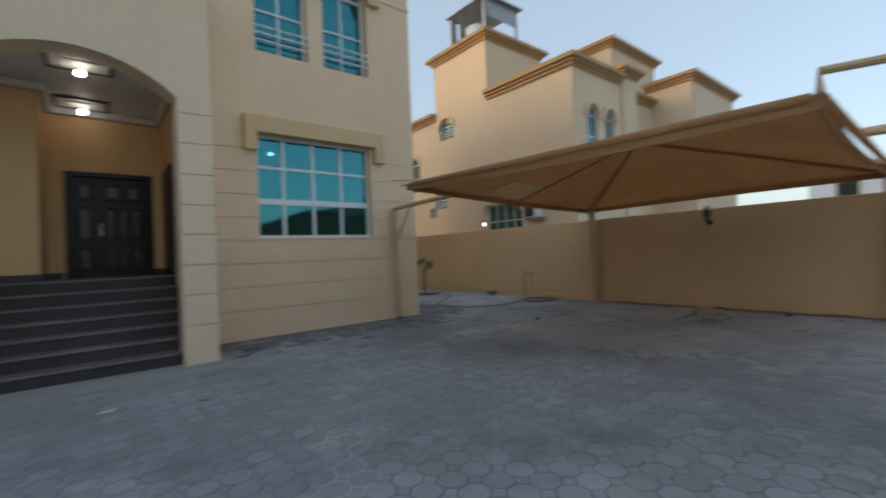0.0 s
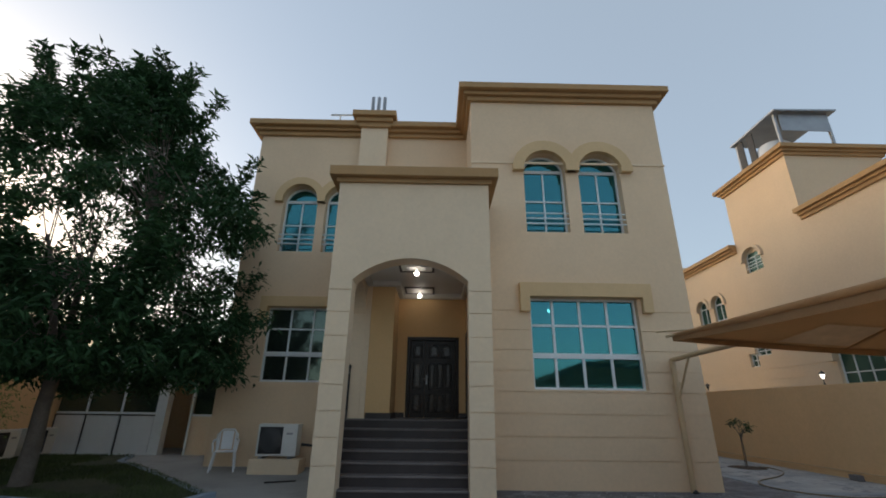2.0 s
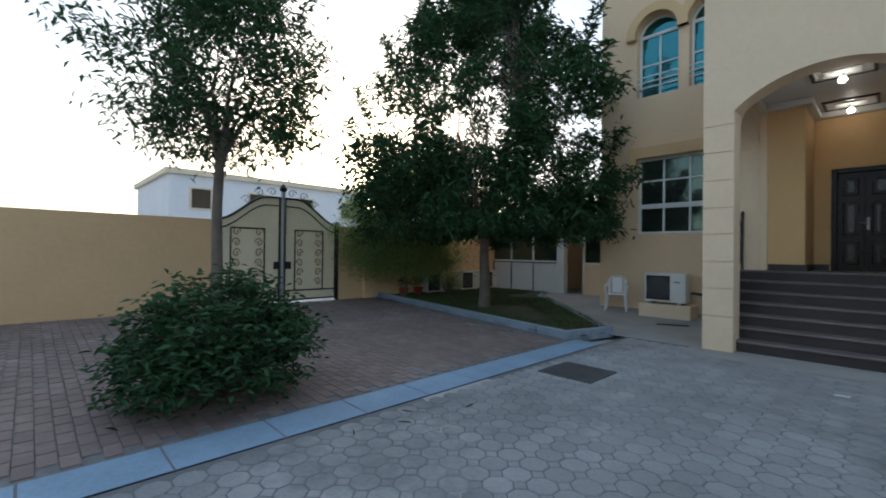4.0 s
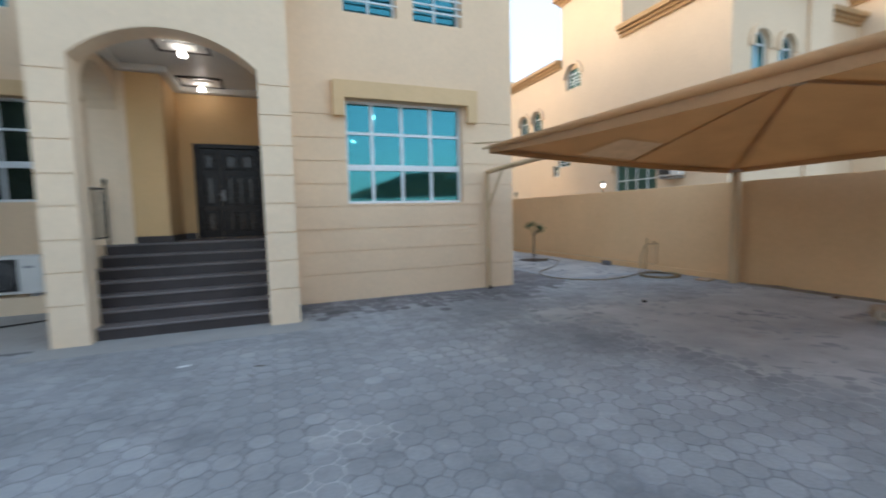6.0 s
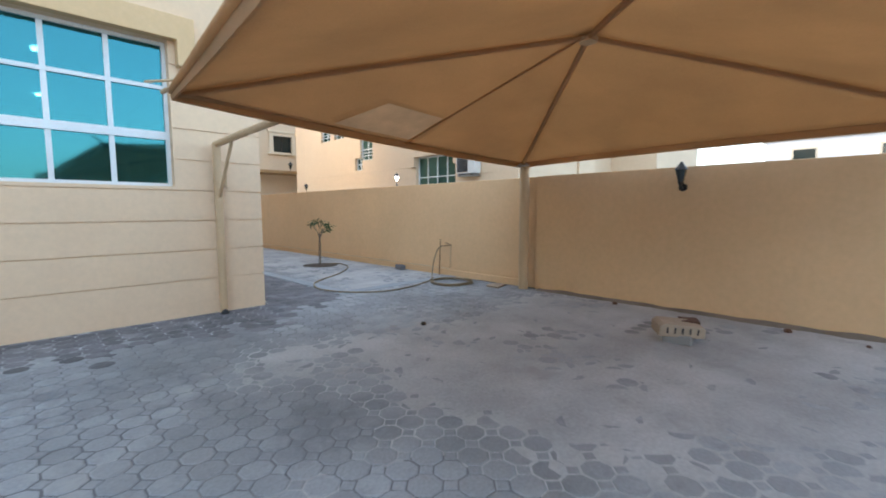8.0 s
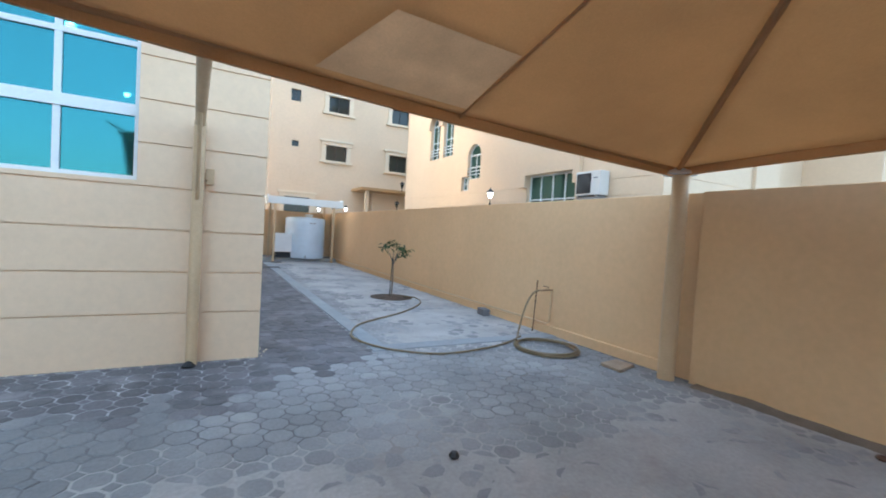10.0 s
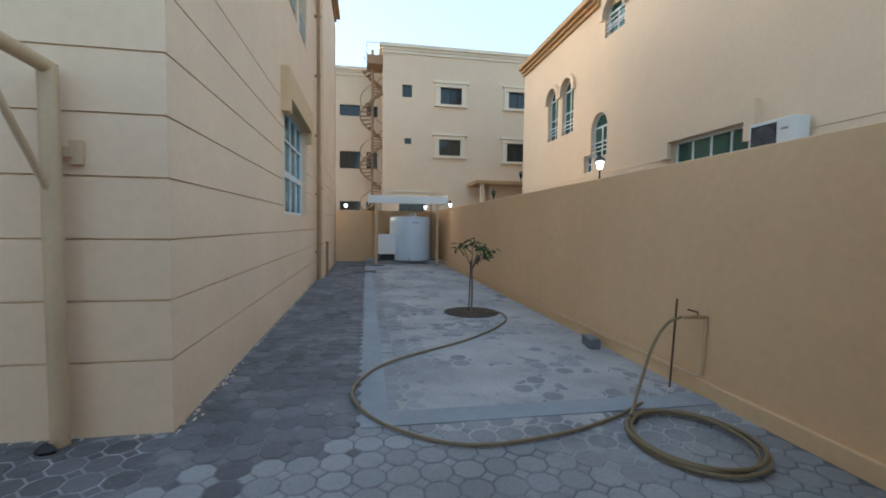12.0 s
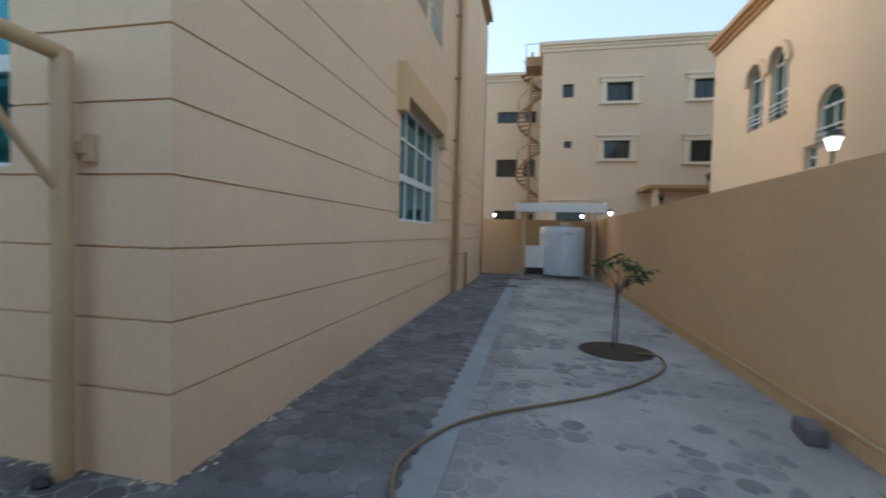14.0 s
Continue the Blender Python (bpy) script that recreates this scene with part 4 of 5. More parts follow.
while len(gv.f) < 26000:
    x, y = rnd.uniform(-10.9, -3.5), rnd.uniform(6.6, 12.5)
    if not inside(x, y) or noise.noise(Vector((x * 0.7, y * 0.7, 2))) < -0.42 + 0.2 * rnd.random():
        continue
    h = rnd.uniform(0.03, 0.085)
    a = rnd.uniform(0, 6.28)
    z = lift(x, y) + 0.03
    k = len(gv.v)
    c, s = math.cos(a) * 0.008, math.sin(a) * 0.008
    gv.v += [(x - c, y - s, z), (x + c, y + s, z), (x + rnd.gauss(0, 0.025), y + rnd.gauss(0, 0.025), z + h)]
    gv.f.append((k, k + 1, k + 2))
tagged(link("grass", gv, GRASS), "patchy green grass in the planting bed", "grass", kind="stuff")
for x, y, c in ((-10.35, 7.75, 0.2), (-10.35, 8.35, 0.18)):
    p = thing("flower_pot", (x, y, lift(x, y) + 0.03), "red flower pot with a small green plant", "flower pot", group="red pots by the wall")
    part("pot", Geo().lathe([(0.1, 0), (0.15, 0.2), (0.165, 0.22), (0.165, 0.26), (0.14, 0.26), (0.13, 0.2)], 18, Matrix.Translation((x, y, lift(x, y) + 0.03))), TERRA, p, smooth=True)
    part("plant", leaf_mesh(rnd, [Vector((x + rnd.gauss(0, 0.08), y + rnd.gauss(0, 0.08), 0.45 + rnd.uniform(0, 0.25))) for _ in range(8)], 30, 0.12, 0.08), LEAF, p)["kind"] = "stuff"

# sapling in the passage
sx, sy = 9.52, 12.88
setting("planting_hole", Geo().lathe([(0.5, -0.02), (0.5, 0.004), (0.3, 0.016), (0.05, 0.022)], 24, Matrix.Translation((sx, sy, 0))), SOIL, "round hole of dark soil in the paving", "planting hole", smooth=True)
sa = thing("sapling", (sx, sy, 0.01), "young sapling with drooping green leaves tied to a stake", "sapling")
part("stem", Geo().tube([(sx, sy, -0.02), (sx + 0.01, sy, 0.45), (sx, sy, 0.8)], [0.018, 0.016, 0.013], 8), BARK, sa, smooth=True)
part("stake", Geo().tube([(sx - 0.05, sy, -0.02), (sx - 0.02, sy, 0.95)], 0.01, 6), IRON, sa)
cl = []
for dx, dy, dz in ((-0.18, 0.04, 1.22), (0.14, -0.05, 1.2), (0.3, 0.06, 1.13), (0.02, 0.08, 1.27), (0.22, 0.05, 1.0)):
    e = Vector((sx + dx, sy + dy, dz))
    part("branch", Geo().tube([(sx, sy, 0.78), Vector((sx + dx * 0.45, sy + dy * 0.5, 1.0)), e], [0.011, 0.008, 0.004], 6), BARK, sa)
    cl += [e, e + Vector((rnd.gauss(0, 0.08), rnd.gauss(0, 0.08), -0.02))]
part("leaves", leaf_mesh(rnd, cl, 9, 0.085, 0.15, droop=0.35, width=0.34), LEAF3, sa)["kind"] = "stuff"


# ---- fittings in the yard ----
def ac_unit(m, label):
    a = thing("air_conditioner", m=m, label=label, category="air conditioner")
    part("casing", Geo().box(-0.45, 0.45, -0.17, 0.17, 0.05, 0.72), ACM, a, bevel=0.015)
    part("foot", Geo().box(-0.36, -0.28, -0.19, 0.19, 0, 0.05), GREYM, a)
    part("foot", Geo().box(0.28, 0.36, -0.19, 0.19, 0, 0.05), GREYM, a)
    gr = part("fan_guard", Geo().box(-0.40, 0.12, -0.178, -0.168, 0.1, 0.66), DARK, a, "black fan grille")
    for k in range(5):
        r = 0.05 + 0.045 * k
        pts = [(-0.14 + r * math.cos(t * 0.393), -0.184, 0.38 + r * math.sin(t * 0.393)) for t in range(16)]
        part("ring", Geo().tube(pts, 0.004, 4, closed=True), GREYM, gr)
    part("badge", Geo().box(0.2, 0.34, -0.176, -0.17, 0.5, 0.54), GREYM, a)
    return a


setting("ac_plinth", Geo().box(-3.74, -2.62, 9.58, 10.12, 0.05, 0.42), STUCCO2, "rendered plinth under the air conditioner", "plinth", bevel=0.015)
ac_unit(pose(-3.2, 9.85, 0.42), "white outdoor air conditioner with a black fan grille on a plinth")
pi = thing("ac_pipe", (-2.6, 10.1, 0.4), "dark insulated pipe loop beside the air conditioner", "pipe")
part("hose", Geo().tube([(-2.72, 9.95, 0.7), (-2.45, 9.95, 0.68), (-2.35, 10.1, 0.45), (-2.4, 10.3, 0.4), (-2.3, 10.45, 0.7)], 0.03, 8), IRON, pi, smooth=True)
tagged(link("plank_scrap", Geo().box(-0.3, 0.3, -0.03, 0.03, 0, 0.02, pose(-2.75, 8.85, lift(-2.75, 8.85) + 0.003, 0, 0, 25)), IRON), "short dark scrap lying on the concrete", "scrap")
for k, y in enumerate((9.3, 11.0, 12.15)):
    z = lift(-10.6, y) + 0.03
    ac_unit(pose(-10.62, y, z + 0.0, 0, 0, 90), "white outdoor air conditioner standing by the boundary wall")

# plastic chair
m = pose(-4.42, 9.9, lift(-4.42, 9.9) - 0.002, 0, 0, 20) @ Matrix.Scale(0.93, 4)
ch = thing("plastic_chair", m=m, label="white moulded plastic armchair standing on the concrete", category="chair")
part("seat", Geo().slab([(-0.22, -0.24), (0.22, -0.24), (0.2, 0.2), (-0.2, 0.2)], 0.43, 0.455), PLASTIC, ch, bevel=0.012)
for sx_, sy_ in ((-1, -1), (1, -1), (-1, 1), (1, 1)):
    part("leg", Geo().tube([(sx_ * 0.27, sy_ * 0.26 + (0.02 if sy_ > 0 else 0), 0), (sx_ * 0.22, sy_ * 0.21, 0.44)], [0.02, 0.028], 8), PLASTIC, ch, smooth=True)
for s in (-1, 1):
    part("armrest", Geo().tube([(s * 0.25, -0.22, 0.44), (s * 0.28, -0.22, 0.64), (s * 0.28, 0.12, 0.68), (s * 0.22, 0.24, 0.72)], 0.022, 8), PLASTIC, ch, smooth=True)
bk = part("backrest", Geo().tube([(-0.21, 0.19, 0.44), (-0.23, 0.26, 0.8), (-0.13, 0.29, 0.92), (0.13, 0.29, 0.92), (0.23, 0.26, 0.8), (0.21, 0.19, 0.44)], 0.024, 8), PLASTIC, ch, smooth=True)
part("back_panel", Geo().slab([(-0.13, -0.006), (0.13, -0.006), (0.13, 0.01), (-0.13, 0.01)], 0.03, 0.46, pose(0, 0.205, 0.44) @ pose(0, 0, 0, -12)), PLASTIC, bk, bevel=0.006)
for x in (-0.18, 0.18):
    part("slat", Geo().box(x - 0.018, x + 0.018, -0.008, 0.008, 0, 0.42, pose(0, 0.2, 0.44) @ pose(0, 0, 0, -12)), PLASTIC, bk)

# glazed room by the boundary
gr_ = thing("glazed_room", (-8, 13, 0.1), "white aluminium-framed glazed annexe with an open door", "annexe", kind="structure")
GF = facing("s", 13.0)
zb = 0.12
for a, b in ((-10.98, -10.08), (-10.08, -9.05), (-9.05, -8.02)):
    part("lower_panel", Geo().box(a + 0.03, b - 0.03, -0.04, 0.0, zb + 0.06, 1.2, GF), PLASTIC, gr_)
    part("pane", Geo().box(a + 0.03, b - 0.03, -0.03, -0.02, 1.3, 2.55, GF), GLASSL, gr_, "dark green-tinted pane")
    # dark dividing lines between and above the lower panels
    part("gasket", Geo().box(a + 0.0, a + 0.028, -0.04, 0.016, zb, 1.22, GF), IRON, gr_)
    part("gasket", Geo().box(a + 0.03, b - 0.03, -0.04, 0.016, 1.2, 1.235, GF), IRON, gr_)
f = Geo()
for u in (-10.08, -9.05):
    f.box(u - 0.03, u + 0.03, -0.05, 0.012, 1.24, 2.62, GF)
f.box(-10.96, -8.0, -0.05, 0.01, zb, zb + 0.06, GF).box(-10.96, -8.0, -0.05, 0.014, 1.236, 1.3, GF).box(-10.96, -5.15, -0.05, 0.014, 2.55, 2.75, GF)
part("frame", f, ALU, gr_)
part("post", Geo().box(-8.02, -7.72, -0.25, 0.03, zb - 0.05, 2.55, GF), ALU, gr_, "wide white corner post", bevel=0.01)
part("door_leaf", Geo().box(0, 0.75, -0.02, 0.02, zb, 2.5, pose(-7.0, 13.0, 0, 0, 0, 110)), BROWNPIPE, gr_, "brown door leaf standing open")
part("side_panel", Geo().box(-6.95, -5.16, -0.06, 0.0, zb - 0.05, 1.2, GF), STUCCO2, gr_)
part("pane", Geo().box(-6.9, -5.16, -0.03, -0.02, 1.26, 2.55, GF), GLASSL, gr_)
part("frame", Geo().box(-7.0, -6.94, -0.06, 0.02, zb, 2.55, GF).box(-6.94, -5.16, -0.06, 0.01, 1.2, 1.26, GF), ALU, gr_)
part("back_wall", Geo().box(-10.98, -5.16, 15.4, 15.6, -0.1, 2.8), WALLP, gr_)
part("roof", Geo().box(-10.98, -5.16, 12.9, 15.6, 2.75, 2.87), ALU, gr_)

# entrance gate
gt = thing("entrance_gate", (-11.1, 4.1, 0.13), "cream sheet-metal double gate with black iron frame and scrolls, closed", "gate")
GW = facing("e", -11.1)
Y0, Y1, YC, ZB = 2.45, 5.72, 4.08, 0.17


def gate_top(y):
    t = abs(y - YC) / (Y1 - YC)
    return 2.98 - 0.66 * smooth01(0.25, 1.0, t)


for s, a, b in ((-1, Y0, YC - 0.05), (1, YC + 0.05, Y1)):
    ys = [a + (b - a) * k / 14 for k in range(15)]
    lf = part("leaf", Geo().prism([(a, ZB)] + [(b, ZB)] + [(y, gate_top(y)) for y in reversed(ys)], -0.015, 0.015, GW), GATEP, gt, "cream ribbed metal sheet")
    for k in range(1, 14):
        part("rib", Geo().box(ys[k] - 0.012, ys[k] + 0.012, 0.015, 0.024, ZB + 0.05, gate_top(ys[k]) - 0.25, GW), GATEP, lf)
    top = [GW @ Vector((y, 0.02, gate_top(y))) for y in ys]
    part("top_bar", Geo().tube(top, 0.03, 6), IRON, lf)
    part("top_bar", Geo().tube([p - Vector((0, 0, 0.22)) for p in top], 0.018, 6), IRON, lf)
    for y in (a + 0.02, b - 0.02):
        part("stile", Geo().box(y - 0.03, y + 0.03, -0.03, 0.04, ZB, gate_top(y), GW), IRON, lf)
    for z in (ZB + 0.03, ZB + 0.28):
        part("rail", Geo().box(a, b, 0.0, 0.045, z - 0.018, z + 0.018, GW), IRON, lf)
    c = (a + b) / 2
    d0, d1 = c - 0.48, c + 0.36
    for u in (d0, d1):
        part("wicket_bar", Geo().box(u - 0.016, u + 0.016, 0.0, 0.04, ZB + 0.28, 2.12, GW), IRON, lf)
    part("wicket_bar", Geo().box(d0, d1, 0.0, 0.04, 2.1, 2.14, GW), IRON, lf)
    for side in (d0 + 0.14, d1 - 0.14):
        for k in range(6):
            cz = ZB + 0.5 + 0.27 * k
            sp_ = [GW @ Vector((side + (1 if k % 2 else -1) * (0.10 - 0.0055 * t) * math.cos(0.5 * t), 0.03, cz + (0.13 - 0.007 * t) * math.sin(0.5 * t))) for t in range(17)]
            part("scroll", Geo().tube(sp_, 0.015, 5), BROWNPIPE, lf)
    part("latch_box", Geo().box(YC + s * 0.16 - 0.07, YC + s * 0.16 + 0.07, 0.02, 0.1, 1.05, 1.25, GW), IRON, lf, bevel=0.008)
    for k in range(3):
        cy = YC + s * (0.28 + 0.33 * k)
        sp_ = [GW @ Vector((cy + s * (0.13 - 0.007 * t) * math.cos(0.5 * t), 0.0, gate_top(cy) + 0.14 + (0.12 - 0.0065 * t) * math.sin(0.5 * t))) for t in range(17)]
        part("crest_scroll", Geo().tube(sp_, 0.014, 5), GREYM, lf)
part("centre_post", Geo().tube([GW @ Vector((YC, 0.06, ZB - 0.02)), GW @ Vector((YC, 0.06, 3.15))], 0.055, 12), GREYM, gt, "grey steel centre post", smooth=True)
part("finial", Geo().lathe([(0.05, 0), (0.09, 0.05), (0.1, 0.12), (0.06, 0.18), (0.02, 0.22)], 12, Matrix.Translation((-11.04, YC, 3.13))), IRON, gt, smooth=True)
for y in (Y0 - 0.03, Y1 + 0.03):
    part("jamb", Geo().box(-11.14, -11.0, y - 0.03, y + 0.03, 0.0, 2.42), IRON, gt)

# water tank with its shelter
ts = thing("tank_shelter", (9.3, 23.6, 0.14), "white sheet-roofed shelter on beige posts", "shelter")
for x, y in ((8.0, 22.4), (10.42, 22.4), (8.0, 24.2), (10.42, 24.2)):
    part("post", Geo().box(x - 0.045, x + 0.045, y - 0.045, y + 0.045, 0.0 if y < 22.9 else 0.13, 2.62), PIPE, ts)
n = 26
cor = [(7.75 + 3.0 * k / n, 2.62 + (0.018 if k % 2 else 0)) for k in range(n + 1)]
part("roof_sheet", Geo().prism(cor + [(x, z + 0.012) for x, z in reversed(cor)], 22.3, 24.28), ALU, ts, "white corrugated roof sheet")
part("fascia", Geo().box(7.74, 10.76, 22.27, 22.3, 2.42, 2.72), ALU, ts, "white fascia board", bevel=0.01)
part("fascia", Geo().box(7.70, 7.74, 22.27, 24.28, 2.42, 2.78).box(10.765, 10.79, 22.27, 24.28, 2.42, 2.78), ALU, ts)
wt = thing("water_tank", (9.42, 23.35, 0.14), "pale blue-white round ribbed water tank with a hatch", "water tank")
prof = [(0.8, 0.142), (0.84, 0.16)]
for k in range(7):
    z = 0.2 + 0.235 * k
    prof += [(0.84, z), (0.843, z + 0.03), (0.843, z + 0.09), (0.84, z + 0.12)]
prof += [(0.84, 1.84), (0.8, 1.91), (0.4, 1.95), (0.2, 1.96)]
part("tank_shell", Geo().lathe(prof, 40, Matrix.Translation((9.42, 23.35, 0))), TANKM, wt, smooth=True)
part("hatch", Geo().lathe([(0.13, 1.94), (0.13, 2.0), (0.17, 2.005), (0.17, 2.05), (0.1, 2.08)], 18, Matrix.Translation((9.5, 23.0, 0))), PLASTIC, wt, "white round hatch", smooth=True)
for x in (9.46, 9.6):
    part("lettering", Geo().box(x, x + 0.09, 22.5, 22.53, 1.66, 1.7), GREYM, wt)
part("outlet_pipe", Geo().tube([(9.3, 22.6, 0.25), (9.3, 22.4, 0.25), (9.3, 22.4, 0.06), (8.6, 22.4, 0.06)], 0.025, 8), GREYM, wt)
wb = thing("meter_cabinet", (8.42, 22.95, 0.14), "white metal cabinet on short dark legs", "cabinet")
part("body", Geo().box(8.08, 8.85, 22.8, 23.05, 0.4, 1.2), PLASTIC, wb, bevel=0.012)
for x in (8.12, 8.81):
    part("leg", Geo().box(x - 0.025, x + 0.025, 22.85, 23.0, 0.0 if x < 7.7 else 0.1, 0.4), IRON, wb)
# Near-black box between the legs stands in for the shade under the cabinet.
part("opening", Geo().box(8.16, 8.77, 22.84, 22.9, 0.16, 0.39), DARK, wb)

# downpipes and pole bracket on the villa
for x, y, top, lab in ((6.33, 17.75, 9.4, "tall brown rain pipe on the side wall"), (6.33, 18.2, 3.2, "short beige pipe on the side wall")):
    dp = thing("rain_pipe", (x, y, 0), lab, "pipe")
    part("pipe", Geo().tube([(x, y, -0.02), (x, y, top)], 0.05 if top > 5 else 0.035, 10), BROWNPIPE if top > 5 else PIPE, dp, smooth=True)
    for z in ((0.8, 2.4, 4.0, 5.6, 7.2, 8.8) if top > 5 else (1.0, 2.6)):
        part("clip", Geo().box(6.225, x + 0.06, y - 0.065, y + 0.065, z - 0.02, z + 0.02), BROWNPIPE, dp)
pb = thing("pole_bracket", (5.7, 8.72, 2.0), "small beige steel bracket that ties the pole to the wall", "bracket")
part("plate", Geo().box(5.62, 5.70, 8.72, 8.762, 1.95, 2.12), PIPE, pb, bevel=0.004)
part("strap", Geo().box(5.5, 5.65, 8.705, 8.73, 2.0, 2.07), PIPE, pb)
tagged(link("dirt_pile", Geo().lathe([(0.06, 0), (0.07, 0.02), (0.035, 0.055), (0.01, 0.07)], 7, Matrix.Translation((5.53, 8.55, 0)) @ Matrix.Diagonal((1.0, 0.6, 1.0, 1.0))), IRON), "small dark heap of dirt at the foot of the pole", "dirt")

# tap, rod and hose by the boundary wall
tp = thing("garden_tap", (10.72, 8.84, 0.15), "brass garden tap on a thin beige wall pipe", "tap")
part("pipe", Geo().tube([(10.72, 22.5, 0.17), (10.72, 8.86, 0.17), (10.73, 8.80, 0.2), (10.75, 8.80, 0.72), (10.74, 8.82, 0.74)], 0.015, 8), PIPE, tp, smooth=True)
part("body", Geo().tube([(10.77, 8.80, 0.74), (10.66, 8.84, 0.74), (10.6, 8.9, 0.72)], [0.016, 0.02, 0.014], 8), BROWNPIPE, tp, smooth=True)
part("lever", Geo().tube([(10.69, 8.83, 0.745), (10.69, 8.83, 0.785), (10.64, 8.9, 0.80)], 0.009, 6), RUST, tp)
tagged(link("iron_rod", Geo().tube([(10.6, 9.05, -0.02), (10.62, 9.02, 0.88)], 0.011, 6), RUST), "thin rusty rod standing upright by the wall", "rod")
hs = thing("garden_hose", (9.9, 8.0, 0), "long tan rubber hose, coiled on the paving", "hose")


def curve_pts(ctrl, k=10):
    """A smooth line through points."""
    c = [Vector(p) for p in ctrl]
    c = [c[0] * 2 - c[1]] + c + [c[-1] * 2 - c[-2]]
    out = []
    for i in range(1, len(c) - 2):
        for s in range(k):
            t = s / k
            out.append(0.5 * (2 * c[i] + (c[i + 1] - c[i - 1]) * t + (2 * c[i - 1] - 5 * c[i] + 4 * c[i + 1] - c[i + 2]) * t * t + (3 * c[i] - c[i - 1] - 3 * c[i + 1] + c[i + 2]) * t ** 3))
    return out + [c[-2]]


Z = 0.022
part("hose", Geo().tube(curve_pts([(9.75, 12.72, 0.04), (10.02, 12.62, Z), (9.82, 11.9, Z), (9.03, 10.99, Z), (7.94, 10.17, Z), (7.56, 9.5, Z + 0.01), (7.55, 9.05, Z + 0.008), (7.82, 8.56, Z), (8.35, 8.2, Z), (9.05, 8.25, Z), (9.62, 8.45, Z), (10.0, 8.62, Z + 0.03)]), 0.0135, 8), HOSE, hs, smooth=True)
coil = []
for k in range(0, 40 * 3):
    a = k * 2 * math.pi / 40 + 1.3
    turn = k / 40
    rx_, ry_ = 0.50 + 0.025 * math.sin(turn * 2.3), 0.44 + 0.03 * math.cos(turn * 1.7)
    coil.append((9.98 + rx_ * math.cos(a) * 0.82 + 0.015 * math.sin(turn * 3), 8.02 + ry_ * math.sin(a) * 1.05, Z + 0.012 * turn + 0.01 * math.sin(a * 1.5)))
part("coil", Geo().tube(coil, 0.0135, 8), HOSE, hs, smooth=True)
part("lead", Geo().tube(curve_pts([(9.72, 8.36, 0.07), (9.95, 8.6, 0.2), (10.2, 8.78, 0.5), (10.4, 8.86, 0.68), (10.58, 8.9, 0.73)]), 0.0135, 8), HOSE, hs, smooth=True)
tagged(link("concrete_block", Geo().box(-0.15, 0.15, -0.075, 0.075, 0, 0.13, pose(10.56, 10.5, 0.0, 0, 0, 80)), PAVERD, bevel=0.01), "grey concrete block lying by the wall", "block")
tagged(link("paving_offcut", Geo().slab([(-0.22, -0.12), (0.2, -0.16), (0.24, 0.1), (-0.1, 0.17)], 0, 0.035, pose(10.33, 7.08, 0.0, 0, 0, 20)), TERRACE, bevel=0.006), "flat broken tile lying on the paving", "tile")
tagged(link("stone", Geo().lathe([(0.03, 0), (0.04, 0.02), (0.025, 0.045), (0.005, 0.05)], 7, Matrix.Translation((7.25, 5.9, 0))), IRON), "small dark stone on the paving", "stone")

# ridged concrete umbrella-base lump under the canopy
lm = thing("parasol_base", (8.95, 3.2, 0), "beige moulded base with slots resting on a flat slab", "base")
mm = pose(8.98, 3.22, 0, 0, 0, -64)
part("slab", Geo().slab([(-0.28, -0.15), (0.28, -0.15), (0.28, 0.15), (-0.28, 0.15)], -0.005, 0.1, pose(9.07, 3.18, 0, 0, 0, 5)), CONC, lm, "pale cast slab", bevel=0.012)
part("hood", Geo().prism([(-0.27, 0.08), (0.25, 0.08), (0.25, 0.2), (0.2, 0.23), (-0.22, 0.24), (-0.27, 0.21)], -0.19, 0.1, mm @ pose(0, 0, 0.015, 6, 3, 12)), TERRACE, lm, bevel=0.02)
# Slots are near-black strips on the face, the shade inside them put in as colour.
for k in range(5):
    part("slot", Geo().box(-0.19 + 0.085 * k, -0.172 + 0.085 * k, -0.198, -0.18, 0.13, 0.2, mm @ pose(0, 0, 0.015, 6, 3, 12)), DARK, lm)
part("bracket", Geo().box(0.05, 0.25, -0.05, 0.2, 0.215, 0.245, mm), RUST, lm)

# litter on the paving
tagged(link("paper_scrap", Geo().slab([(-0.07, -0.02), (0.06, -0.03), (0.08, 0.015), (-0.05, 0.025)], 0.002, 0.008, pose(0.04, 5.68, 0, 0, 0, 12)), PLASTIC), "white paper scrap lying before the steps", "scrap")
for k, (x, y) in enumerate(((-2.84, 1.79), (-2.54, 2.36), (-2.77, 1.14), (-2.65, 1.6), (0.77, 5.01), (0.86, 5.3))):
    a = 0.5 + 1.1 * k
    d = Vector((math.cos(a), math.sin(a), 0)) * 0.06
    c = Vector((x, y, 0.008))
    tagged(link("twig", Geo().tube([c - d, c + Vector((0.008, -0.006, 0.004)), c + d], [0.004, 0.007, 0.003], 5), SOIL), "small dry brown twig on the paving", "twig", group="twigs on the paving")

# dirt swept up along the foot of the boundary wall
dg = Geo()
rows_ = 64
for k in range(rows_ + 1):
    y = 0.95 + 5.3 * k / rows_
    w = 0.16 + 0.14 * noise.noise(Vector((0.0, y * 1.3, 4.0))) + 0.05 * noise.noise(Vector((3.0, y * 6, 4.0)))
    h = max(0.012, 0.035 + 0.035 * noise.noise(Vector((5.0, y * 2.2, 1.0))))
    dg.v += [(10.685, y, -0.02), (10.685, y, h), (10.68 - w * 0.45, y, h * 0.75), (10.68 - w, y, -0.004)]
